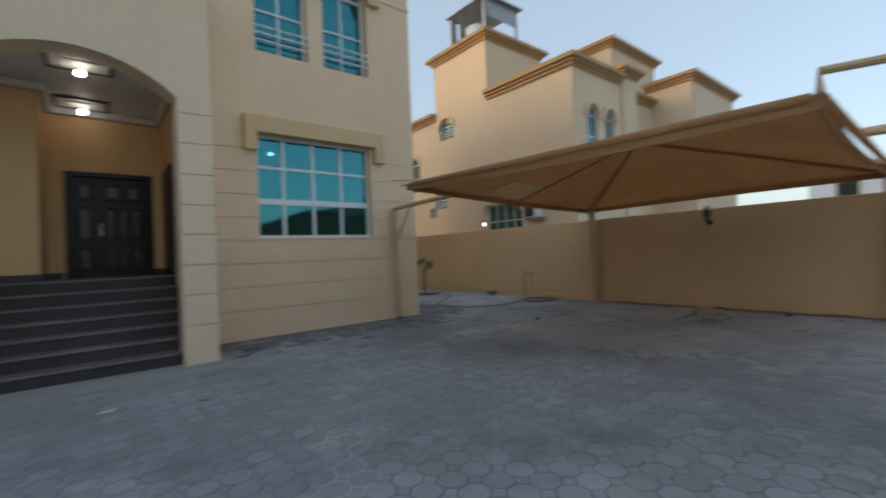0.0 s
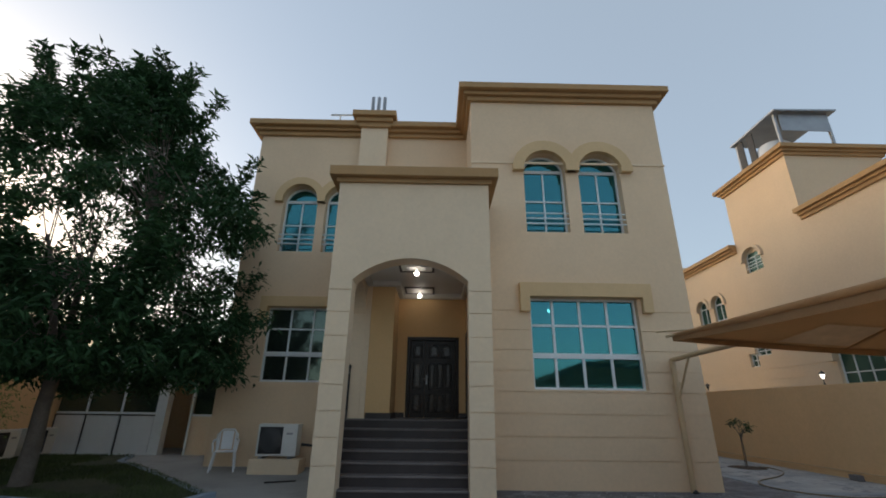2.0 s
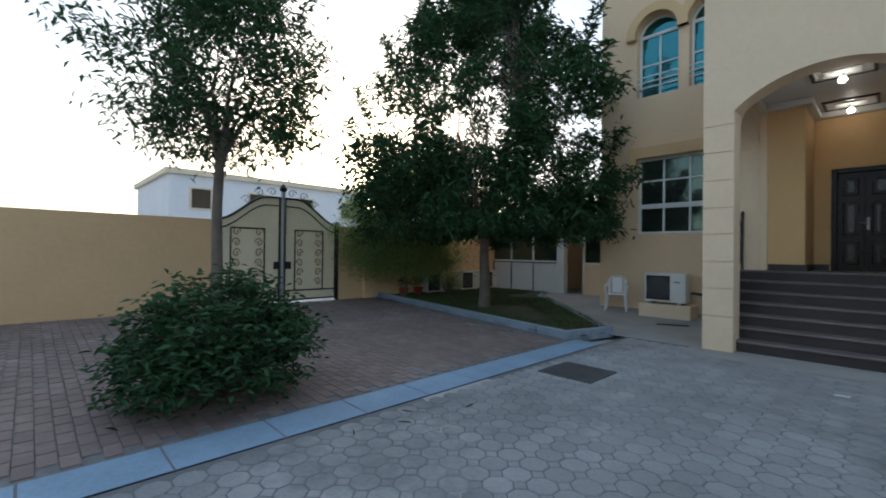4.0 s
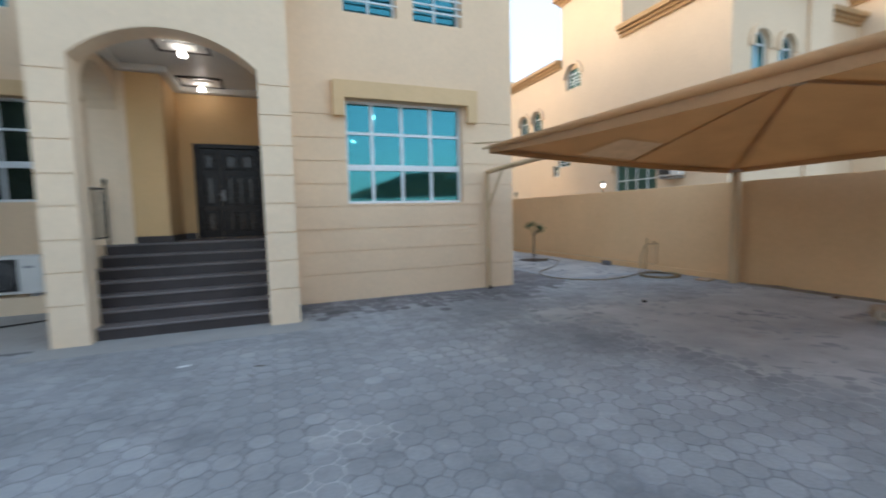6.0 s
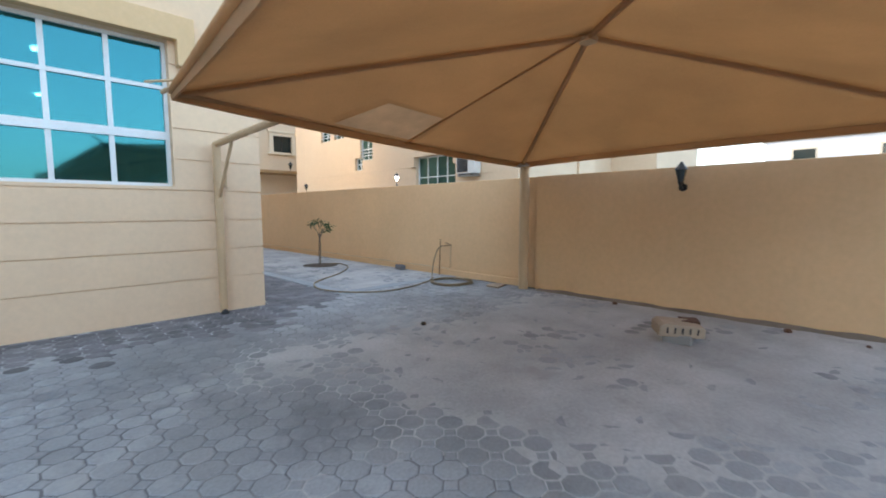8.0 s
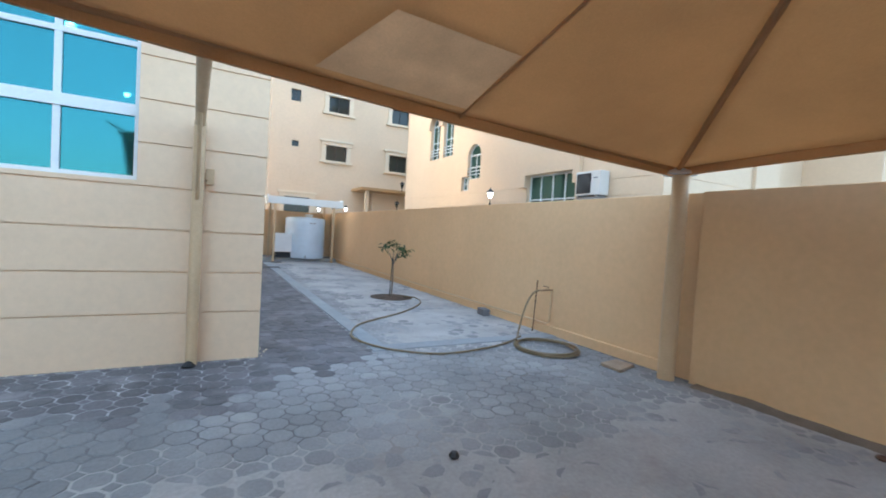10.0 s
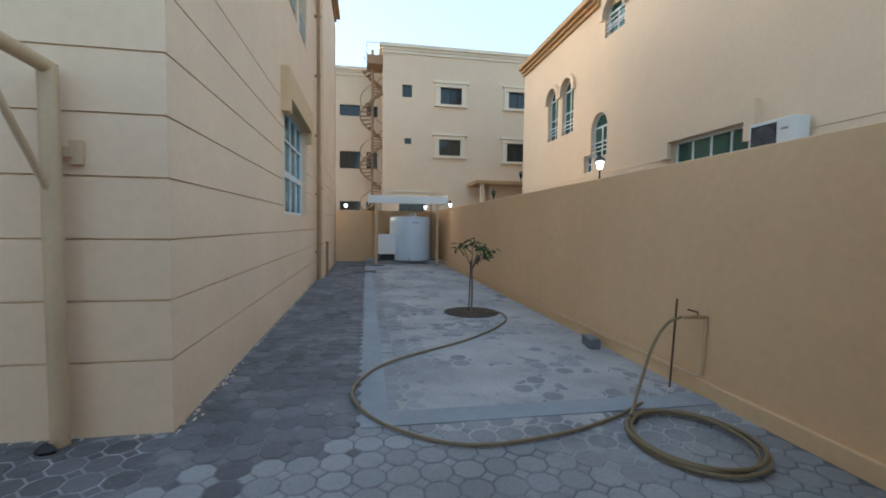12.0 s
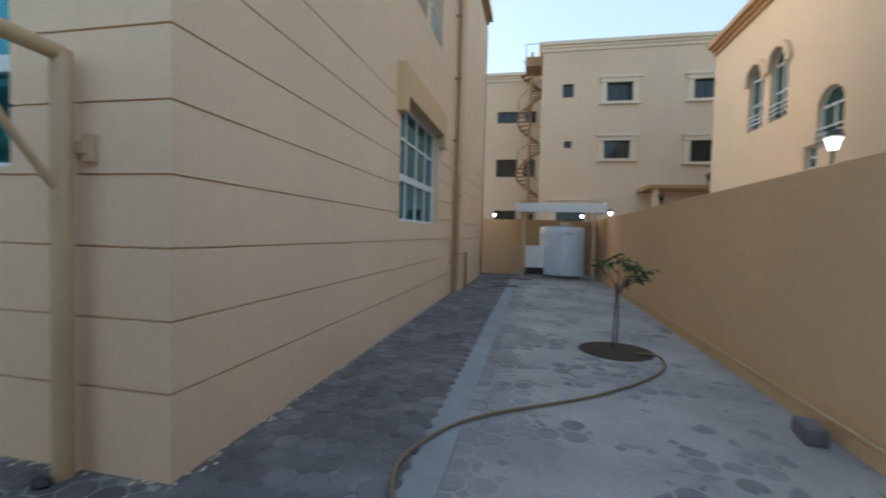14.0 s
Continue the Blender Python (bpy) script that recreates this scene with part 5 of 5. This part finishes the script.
dg.f = [(4 * k + e, 4 * k + e + 1, 4 * k + 5 + e, 4 * k + 4 + e) for k in range(rows_) for e in range(3)]
tagged(link("dirt_drift", dg, SILT, smooth=True), "low drift of brown dirt along the boundary wall", "dirt", kind="stuff")
for x, y, r in ((10.35, 2.3, 0.05), (10.2, 1.55, 0.03), (10.4, 4.6, 0.045)):
    tagged(link("stone", Geo().lathe([(r * 0.8, -0.01), (r, r * 0.35), (r * 0.7, r * 0.75), (r * 0.1, r * 0.9)], 7, Matrix.Translation((x, y, 0))), RUST), "small brown clod lying by the wall", "stone", group="clods by the wall")

# lamps on the walls
wl = thing("wall_lamp", (10.6, 3.7, 2.0), "black carriage lamp on the boundary wall, unlit", "lamp")
part("bracket", Geo().tube([(10.62, 3.7, 1.92), (10.54, 3.7, 1.92), (10.5, 3.7, 2.0)], 0.018, 6), IRON, wl)
part("plate", Geo().lathe([(0.06, 0), (0.06, 0.02)], 12, pose(10.62, 3.7, 1.92, 0, -90, 0)), IRON, wl)
part("glass", Geo().lathe([(0.04, 2.0), (0.08, 2.18), (0.02, 2.2)], 6, Matrix.Translation((10.5, 3.7, 0))), GLASSD, wl)
part("cap", Geo().lathe([(0.1, 2.18), (0.05, 2.24), (0.015, 2.3)], 6, Matrix.Translation((10.5, 3.7, 0))), IRON, wl)
part("cup", Geo().lathe([(0.02, 1.95), (0.05, 2.0)], 8, Matrix.Translation((10.5, 3.7, 0))), IRON, wl)


def lantern(x, y, z, lit=True, scale=1.0):
    ln = thing("wall_lantern", (x, y, z), "black post lantern with a lit glass bowl on a wall" if lit else "black post lantern on a wall, unlit", "lamp", group="lanterns on the walls")
    T = Matrix.Translation((x, y, z)) @ Matrix.Scale(scale, 4)
    part("stem", Geo().lathe([(0.05, -0.14), (0.02, 0.02), (0.02, 0.14), (0.05, 0.16)], 10, T), IRON, ln, smooth=True)
    part("bowl", Geo().lathe([(0.04, 0.16), (0.08, 0.29), (0.095, 0.34), (0.02, 0.345)], 12, T), GLOBE if lit else GLASSD, ln, "lit glass bowl" if lit else "dark glass bowl", smooth=True)
    part("cap", Geo().lathe([(0.13, 0.36), (0.1, 0.42), (0.03, 0.47), (0.015, 0.52)], 12, T), IRON, ln, smooth=True)


lantern(10.95, 11.1, 2.3, True, 0.62)
lantern(10.95, 16.4, 2.24, False, 0.62)
lantern(10.92, 22.3, 2.2, True, 0.75)
lantern(10.2, 24.4, 2.18, True, 0.75)
lantern(6.75, 24.4, 2.18, True, 0.75)
lantern(16.2, 28.7, 4.11, False, 1.2)
nac = ac_unit(pose(15.08, 12.15, 2.85, 0, 0, -90), "white outdoor air conditioner on brackets on the neighbour's wall")
part("wall_bracket", Geo().box(-0.4, 0.4, -0.15, 0.22, -0.05, 0.0), GREYM, nac)

sp_ = thing("short_pipe", (6.45, 18.95, 0), "short brown capped pipe by the side wall", "pipe")
part("tube", Geo().tube([(6.45, 18.95, -0.05), (6.45, 18.95, 1.0)], 0.04, 12), BROWNPIPE, sp_, smooth=True)
part("cap", Geo().lathe([(0.048, 0), (0.05, 0.04), (0.03, 0.06)], 12, Matrix.Translation((6.45, 18.95, 0.98))), BROWNPIPE, sp_, smooth=True)
part("bracket", Geo().box(6.37, 6.45, 18.93, 18.97, 0.7, 0.73), GREYM, sp_)


# ---- neighbour's villa beyond the right wall ----
def villa_window(m, u0, u1, z0, z1, parent, rise=0.0, cols=2, glass=None, rails=True):
    us = [u0 + (u1 - u0) * k / cols for k in range(1, cols)]
    return window(m, u0, u1, z0, z1, us, [z0 + (z1 - z0) * 0.5], rise=rise, recess=0.14, glass=glass or GLASSG, parent=parent, rails=(z0 + 0.2, z0 + 0.34, z0 + 0.48) if rails else ())


NX = 15.3
nb = thing("neighbour_house", (20, 18, 0), "sand-coloured two-storey villa with stepped tan cornices", "house")
NW = facing("w", NX)
NSF = facing("s", 10.1)
part("wall", wall_geo(NW, 10.4, 26.0, -0.2, 8.95, 0.3, [(13.0, 15.25, 2.1, 3.75, 0), (18.35, 19.35, 3.95, 5.0, 0.42), (20.75, 21.7, 5.2, 6.9, 0.42), (22.1, 23.05, 5.2, 6.9, 0.42), (19.2, 19.8, 3.5, 4.1, 0), (17.55, 18.65, 7.75, 8.5, 0.4)], [2.45, 2.9, 3.35]), NSTUCCO, nb)
part("wall", wall_geo(NW, 14.9, 19.0, 8.95, 12.0, 0.3, []), NSTUCCO, nb)
part("wall", wall_geo(NSF, NX + 0.002, 19.2, -0.2, 8.95, 0.3, [(16.3, 17.12, 5.3, 7.2, 0.42), (17.68, 18.5, 5.3, 7.2, 0.42)], [2.45, 2.9, 3.35]), NSTUCCO, nb)
part("wall", wall_geo(facing("s", 10.9), 19.2, 24.0, -0.2, 8.95, 0.3, [(22.2, 22.7, 6.9, 7.3, 0.22)]), NSTUCCO, nb)
part("wall", wall_geo(facing("w", 24.0), 9.1, 11.2, -0.2, 9.85, 0.3, [(9.4, 10.6, 5.4, 7.4, 0.5)]), NSTUCCO, nb)
part("wall", wall_geo(facing("s", 8.8), 24.0, 30.0, -0.2, 9.85, 0.3, [(25.6, 26.3, 6.9, 7.6, 0.3)]), NSTUCCO, nb)
part("wall", Geo().box(29.7, 30.0, 9.1, 26, -0.2, 8.95), NSTUCCO, nb)
part("wall", Geo().box(NX + 0.3, 29.7, 25.7, 26, -0.2, 8.95), NSTUCCO, nb)
part("pane", Geo().box(24.2, 24.22, 9.4, 10.6, 5.4, 7.9).box(25.6, 26.3, 9.0, 9.02, 6.9, 7.9).box(22.2, 22.7, 11.1, 11.12, 6.9, 7.5), GLASSD, nb)
part("wall", Geo().box(NX + 0.3, 19.6, 14.9, 19.0, 8.95, 12.0), NSTUCCO, nb)
part("wall", Geo().box(21.8, 26.8, 11.9, 15.5, 8.95, 12.2), NSTUCCO, nb)
part("roof", Geo().box(NX + 0.1, 29.8, 10.95, 25.9, 8.7, 9.0).box(NX + 0.1, 19.2, 10.2, 10.95, 8.7, 9.0), NSTUCCO, nb)
part("pilaster", Geo().box(19.21, 20.5, 10.0, 10.9, -0.2, 9.4), NSTUCCO, nb)
SZ = ((0.10, 0.0, 0.14), (0.2, 0.14, 0.26), (0.34, 0.26, 0.44))


def cornice_run(*spans):
    """spans: x0, x1, y0, y1, z and the sides (west, east, south, north) on which the mouldings stand out."""
    g = Geo()
    for x0, x1, y0, y1, z, w, e, so_, no in spans:
        for out, p, q in SZ:
            g.box(x0 - out * w, x1 + out * e, y0 - out * so_, y1 + out * no, z + p, z + q)
    part("cornice", g, CORNICE, nb, "stepped tan cornice")


cornice_run((NX, NX + 0.25, 10.1, 14.9, 8.95, 1, 0, 1, 0))
cornice_run((NX + 0.25, 19.2, 10.1, 10.4, 8.95, 0, 0, 1, 0))
cornice_run((NX, NX + 0.25, 19.0, 26, 8.95, 1, 0, 0, 0))
cornice_run((19.21, 20.5, 10.0, 11.0, 9.36, 1, 1, 1, 0))
cornice_run((20.4, 24.0, 10.9, 11.2, 8.95, 0, 0, 1, 0))
cornice_run((24.0, 30, 8.8, 11.2, 9.85, 1, 1, 1, 0))
cornice_run((NX, 19.6, 14.9, 19.0, 12.0, 1, 1, 1, 1))
cornice_run((21.8, 26.8, 11.9, 15.5, 12.2, 1, 1, 1, 1))
part("window_surround", hood_geo(NW, 12.75, 15.5, 0.25, 3.35, 3.75, 4.15, 0.14), NSTUCCO, nb)
for span in ((20.75, 21.7), (22.1, 23.05)):
    part("window_surround", arch_hood_geo(NW, [span], 0.17, 6.9, 0.42, 0.12).weld(), NSTUCCO, nb)
for span in ((16.3, 17.12), (17.68, 18.5)):
    part("window_surround", arch_hood_geo(NSF, [span], 0.17, 7.2, 0.42, 0.12).weld(), NSTUCCO, nb)
villa_window(NW, 13.0, 15.25, 2.1, 3.75, nb, cols=4, rails=False)
villa_window(NW, 18.35, 19.35, 3.95, 5.0, nb, rise=0.42)
villa_window(NW, 20.75, 21.7, 5.2, 6.9, nb, rise=0.42)
villa_window(NW, 22.1, 23.05, 5.2, 6.9, nb, rise=0.42)
villa_window(NW, 19.2, 19.8, 3.5, 4.1, nb, rails=False)
part("window_surround", arch_hood_geo(NW, [(17.55, 18.65)], 0.17, 8.5, 0.4, 0.12).weld(), NSTUCCO, nb)
villa_window(NW, 17.55, 18.65, 7.75, 8.5, nb, rise=0.4)
villa_window(NSF, 16.3, 17.12, 5.3, 7.2, nb, rise=0.42, glass=GLASS)
villa_window(NSF, 17.68, 18.5, 5.3, 7.2, nb, rise=0.42, glass=GLASS)

# ---- apartment building behind the plot ----
ap = thing("apartment_building", (14, 31, 0), "three-storey sand-coloured block with cream window surrounds", "building")
AF = facing("s", 30.9)
AW = [(11.9, 13.2, 8.75, 9.75), (16.1, 17.35, 8.75, 9.75), (11.85, 13.15, 5.75, 6.7), (16.05, 17.35, 5.55, 6.65), (9.65, 10.22, 9.05, 9.76), (9.8, 10.2, 6.35, 6.7), (9.5, 11.0, 2.3, 3.3)]
part("wall", wall_geo(AF, 8.55, 24.0, -0.2, 11.55, 0.3, [(*w, 0) for w in AW]), BSTUCCO, ap)
part("wall", Geo().box(8.55, 8.85, 31.2, 38, -0.2, 11.55).box(8.85, 24, 37.7, 38, -0.2, 11.55), BSTUCCO, ap)
AL = facing("s", 34.0)
LW = [(5.9, 7.2, 8.55, 9.25), (5.9, 7.2, 5.2, 6.3), (5.9, 7.2, 2.2, 3.1), (7.6, 8.3, 8.55, 9.25), (7.6, 8.3, 5.2, 6.3), (7.6, 8.3, 2.2, 3.1)]
part("wall", wall_geo(AL, -6.0, 8.55, -0.2, 11.2, 0.3, [(*w, 0) for w in LW]), BSTUCCO, ap)
part("roof", Geo().box(8.7, 24, 31.0, 37.9, 11.4, 11.6).box(-6, 8.6, 34.1, 38, 11.0, 11.2), BSTUCCO, ap)
front, flank, wing = Geo(), Geo(), Geo()
for out, a, b in ((0.06, 0.0, 0.18), (0.12, 0.18, 0.32), (0.22, 0.32, 0.5)):
    front.box(8.55 - out, 24, 30.9 - out, 31.3, 11.5 + a, 11.5 + b)
    flank.box(8.55 - out, 8.8, 31.3, 38, 11.5 + a, 11.5 + b)
    wing.box(-6, 8.5, 34.0 - out, 34.4, 11.1 + a, 11.1 + b)
for g in (front, flank, wing):
    part("cornice", g, CREAM, ap, "cream stepped cornice")
for w in AW:
    win = window(AF, w[0], w[1], w[2], w[3], [(w[0] + w[1]) / 2], [], recess=0.12, glass=GLASSD, parent=ap, frame_w=0.04, alu=IRON)
    if w[1] - w[0] > 1:
        a, b, c, d = w
        part("window_surround", Geo().box(a - 0.3, b + 0.3, -0.02, 0.1, d, d + 0.22, AF).box(a - 0.4, b + 0.4, -0.02, 0.16, d + 0.22, d + 0.36, AF).box(a - 0.26, a, -0.02, 0.07, c, d, AF).box(b, b + 0.26, -0.02, 0.07, c, d, AF).box(a - 0.36, b + 0.36, -0.02, 0.14, c - 0.14, c, AF), CREAM, ap, "cream moulded surround")
for w in LW:
    window(AL, w[0], w[1], w[2], w[3], [(w[0] + w[1]) / 2], [], recess=0.12, glass=GLASSD, parent=ap, frame_w=0.04, alu=IRON)

# ---- tank shelter on the neighbour's roof ----
sh = thing("roof_tank_shelter", (17, 17, 12.44), "grey metal shelter over a white water tank on a roof", "shelter")
part("roof_sheet", Geo().prism([(15.75, 14.62), (18.7, 14.67), (18.7, 14.75), (15.75, 14.7)], 15.2, 18.3), GREYM, sh)
for x, y, z in ((15.95, 15.5, 14.65), (18.4, 15.5, 14.68), (15.95, 18.1, 14.65), (18.4, 18.1, 14.68)):
    part("post", Geo().box(x - 0.05, x + 0.05, y - 0.05, y + 0.05, 12.4, z), GREYM, sh)
for y in (16.9, 17.6):
    part("side_sheet", Geo().box(15.86, 15.9, y, y + 0.4, 12.45, 14.55), DARK, sh)
part("side_sheet", Geo().box(16.1, 18.34, 15.43, 15.47, 13.7, 14.64), GREYM, sh)
part("tank", Geo().lathe([(0.75, 12.42), (0.78, 12.6), (0.78, 13.5), (0.6, 13.75), (0.2, 13.85)], 24, Matrix.Translation((16.7, 16.8, 0))), PLASTIC, sh, "white plastic water tank", smooth=True)

# ---- spiral stair on the apartment building ----
sp = thing("spiral_stair", (7.75, 32.6, 0), "rusty brown steel spiral stair up to a roof", "stair")
part("column", Geo().tube([(7.95, 32.5, -0.1), (7.95, 32.5, 12.2)], 0.08, 10), BROWNPIPE, sp)
hand = []
for k in range(54):
    a = k * radians(23)
    z = 0.4 + k * 0.2
    c, s_ = math.cos(a), math.sin(a)
    mm = Matrix.Translation((7.95, 32.5, z)) @ Matrix.Rotation(a, 4, "Z")
    part("tread", Geo().slab([(0.06, -0.05), (0.75, -0.16), (0.75, 0.16), (0.06, 0.05)], 0, 0.05, mm), BROWNPIPE, sp)
    hand.append((7.95 + 0.74 * c, 32.5 + 0.74 * s_, z + 0.95))
part("handrail", Geo().tube(hand, 0.025, 6), BROWNPIPE, sp)
part("string", Geo().tube([(x, y, z - 0.95) for x, y, z in hand], 0.05, 6), BROWNPIPE, sp)
part("landing", Geo().box(7.6, 8.6, 31.6, 33.2, 11.1, 11.2).box(7.6, 8.6, 31.6, 31.64, 11.2, 11.6), BROWNPIPE, sp)
part("railing", Geo().tube([(8.5, 31.6, 12.3), (7.6, 31.6, 12.3), (7.6, 33.2, 12.3)], 0.03, 6).tube([(7.6, 31.6, 11.2), (7.6, 31.6, 12.3)], 0.03, 6), ALU, sp)
pg = thing("roof_shelter", (16, 29.5, 0), "small brown lean-to roof on a beige post", "shelter")
part("roof", Geo().box(13.6, 18.5, 28.6, 30.88, 3.95, 4.12), CORNICE, pg)
part("post", Geo().box(13.9, 14.1, 28.8, 29.0, -0.1, 3.95), NSTUCCO, pg)
part("wall", Geo().box(14.8, 18.4, 30.2, 30.4, -0.1, 3.95), NSTUCCO, pg)

# ---- plain far buildings ----
def far_house(x0, x1, y0, y1, h, label, mat_, cols, face):
    fh = thing("far_house", ((x0 + x1) / 2, (y0 + y1) / 2, 0), label, "house")
    part("wall", Geo().box(x0, x1, y0, y1, -0.1, h), mat_, fh)
    part("roof", Geo().box(x0 - 0.25, x1 + 0.25, y0 - 0.25, y1 + 0.25, h, h + 0.4), CREAM, fh)
    m = facing(face, {"e": x1, "w": x0, "n": y1, "s": y0}[face])
    a, b = (y0, y1) if face in "ew" else (x0, x1)
    for k in range(cols):
        u = a + (b - a) * (k + 0.5) / cols
        for z in (1.2, 4.4) if h > 6 else (1.6,):
            w = part("window", Geo().box(u - 0.75, u + 0.75, -0.05, 0.06, z, z + 1.6, m), CREAM, fh)
            part("pane", Geo().box(u - 0.62, u + 0.62, 0.061, 0.075, z + 0.12, z + 1.48, m), GLASSD, w)


far_house(-46, -34, 6, 22, 6.8, "plain white two-storey house beyond the gate", FARW, 4, "e")
far_house(-48, -36, 28, 44, 6.0, "plain white house beyond the gate", FARW, 4, "e")
far_house(-44, -32, -22, -4, 7.0, "plain white two-storey house across the street", FARW, 4, "e")
far_house(44, 56, -24, 8, 6.6, "plain white two-storey house far beyond the yard", FARW, 7, "w")
far_house(12.6, 17, -4.5, -0.2, 2.9, "low beige annexe beside the neighbouring villa", NSTUCCO, 1, "n")


# ---- paving pieces ----
PITCH = 0.211


def oct_piece(r_in, top, skirt=0.006, drop=0.016, n=8, turn=0.0):
    """Outline of one paver with a worn edge, round the origin."""
    rad = r_in / math.cos(math.pi / n)
    ring = lambda r, z: [(r * math.cos(turn + 2 * math.pi * (k + 0.5) / n), r * math.sin(turn + 2 * math.pi * (k + 0.5) / n), z) for k in range(n)]
    v = ring(rad - skirt * 1.6, top) + ring(rad, top - 0.004) + ring(rad, top - drop)
    f = [tuple(range(n))] + [(k, k + n, (k + 1) % n + n, (k + 1) % n) for k in range(n)] + [(k + n, k + 2 * n, (k + 1) % n + 2 * n, (k + 1) % n + n) for k in range(n)]
    return v, [q if i == 0 else q[::1] for i, q in enumerate(f)]


OV, OF = oct_piece(PITCH / 2 - 0.006, 0.0, turn=0.0)
QV, QF = oct_piece(PITCH * 0.2071 - 0.004, 0.0, n=4, turn=math.pi / 4)
rng = random.Random(5)


def blocked(x, y):
    """Where steps, walls, strips and covers take the place of pavers."""
    if x > 10.66 or x < -2.95 or y < -6.9 or y > 22.9:
        return True
    if y > 8.76 and x < 6.22:
        return True
    if y > 7.3 and x < 1.4:
        return True
    if (x - 9.52) ** 2 + (y - 12.88) ** 2 < 0.56 ** 2:
        return True
    return x < -1.7 and y > 7.2


octs, rest, dark = [], Geo(), Geo()
for j in range(int(31.5 / PITCH)):
    for i in range(int(14.4 / PITCH) + 1):
        x, y = 5.977 + (i - 44) * PITCH, 7.31 + (j - 67) * PITCH
        for px, py, sq in ((x, y, False), (x + PITCH / 2, y + PITCH / 2, True)):
            if blocked(px, py):
                continue
            tilt = Matrix.Translation((px, py, rng.uniform(-0.003, 0.0015))) @ Euler((rng.gauss(0, 0.008), rng.gauss(0, 0.008), rng.gauss(0, 0.03))).to_matrix().to_4x4()
            if not sq and 1.5 < px < 5.0 and 1.9 < py < 6.3:
                octs.append(tilt)
            else:
                # darker pavers beside the side wall and towards the front wall
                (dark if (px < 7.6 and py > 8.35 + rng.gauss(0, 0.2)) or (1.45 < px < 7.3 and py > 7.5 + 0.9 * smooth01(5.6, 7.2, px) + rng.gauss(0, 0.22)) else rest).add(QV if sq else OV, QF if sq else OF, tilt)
pm = Geo().add(OV, OF).mesh("paver")
pm.materials.append(PAVER)
for t in octs[:300]:
    ob = new("paver", pm)
    ob.parent, ob.matrix_basis = bed, t
for t in octs[300:]:
    rest.add(OV, OF, t)
field = part("paver_field", rest, PAVER, bed)
field["kind"] = "stuff"
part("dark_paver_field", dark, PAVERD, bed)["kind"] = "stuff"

blocks = Geo()
near = []
BV = [(-0.117, -0.057, 0.0), (0.117, -0.057, 0.0), (0.117, 0.057, 0.0), (-0.117, 0.057, 0.0), (-0.12, -0.06, -0.014), (0.12, -0.06, -0.014), (0.12, 0.06, -0.014), (-0.12, 0.06, -0.014)]
BF = [(0, 1, 2, 3), (0, 4, 5, 1), (1, 5, 6, 2), (2, 6, 7, 3), (3, 7, 4, 0)]
for j in range(int(14.2 / 0.125)):
    for i in range(int(7.4 / 0.245)):
        x, y = -10.85 + 0.245 * i + (0.122 if j % 2 else 0), -6.9 + 0.125 * j
        if x > -3.65 or (y > 6.08 - (x + 3.7) * 0.137 - 0.15):
            continue
        t = Matrix.Translation((x, y, lift(x, y) + rng.uniform(-0.001, 0.0015))) @ Euler((rng.gauss(0, 0.006), rng.gauss(0, 0.006), rng.gauss(0, 0.01))).to_matrix().to_4x4()
        if -5.6 < x < -3.7 and 1.0 < y < 5.6 and len(near) < 300:
            near.append(t)
        else:
            blocks.add(BV, BF, t)
bm_ = Geo().add(BV, BF).mesh("paving_block")
bm_.materials.append(PINK)
for t in near:
    ob = new("paving_block", bm_)
    ob.parent, ob.matrix_basis = drive, t
part("paving_blocks", blocks, PINK, drive)["kind"] = "stuff"

# flakes of fallen plaster along the foot of the walls
fl = Geo()
for k in range(260):
    if k % 3:
        x, y = 6.24 + abs(rng.gauss(0, 0.035)), rng.uniform(8.7, 18)
    else:
        x, y = rng.uniform(1.6, 6.2), 8.745 - abs(rng.gauss(0, 0.03))
    r = rng.uniform(0.005, 0.018)
    a = rng.uniform(0, 6)
    z = rng.uniform(0.002, 0.008)
    kk = len(fl.v)
    fl.v += [(x + r * math.cos(a + t), y + r * 1.5 * math.sin(a + t), z + 0.004 * (i % 2)) for i, t in enumerate((0, 1.3, 2.9, 4.4))] + [(x, y, z + 0.008)]
    fl.f += [(kk + i, kk + (i + 1) % 4, kk + 4) for i in range(4)]
tagged(link("plaster_flakes", fl, CREAM), "pale plaster flakes along the foot of the walls", "debris", kind="stuff")
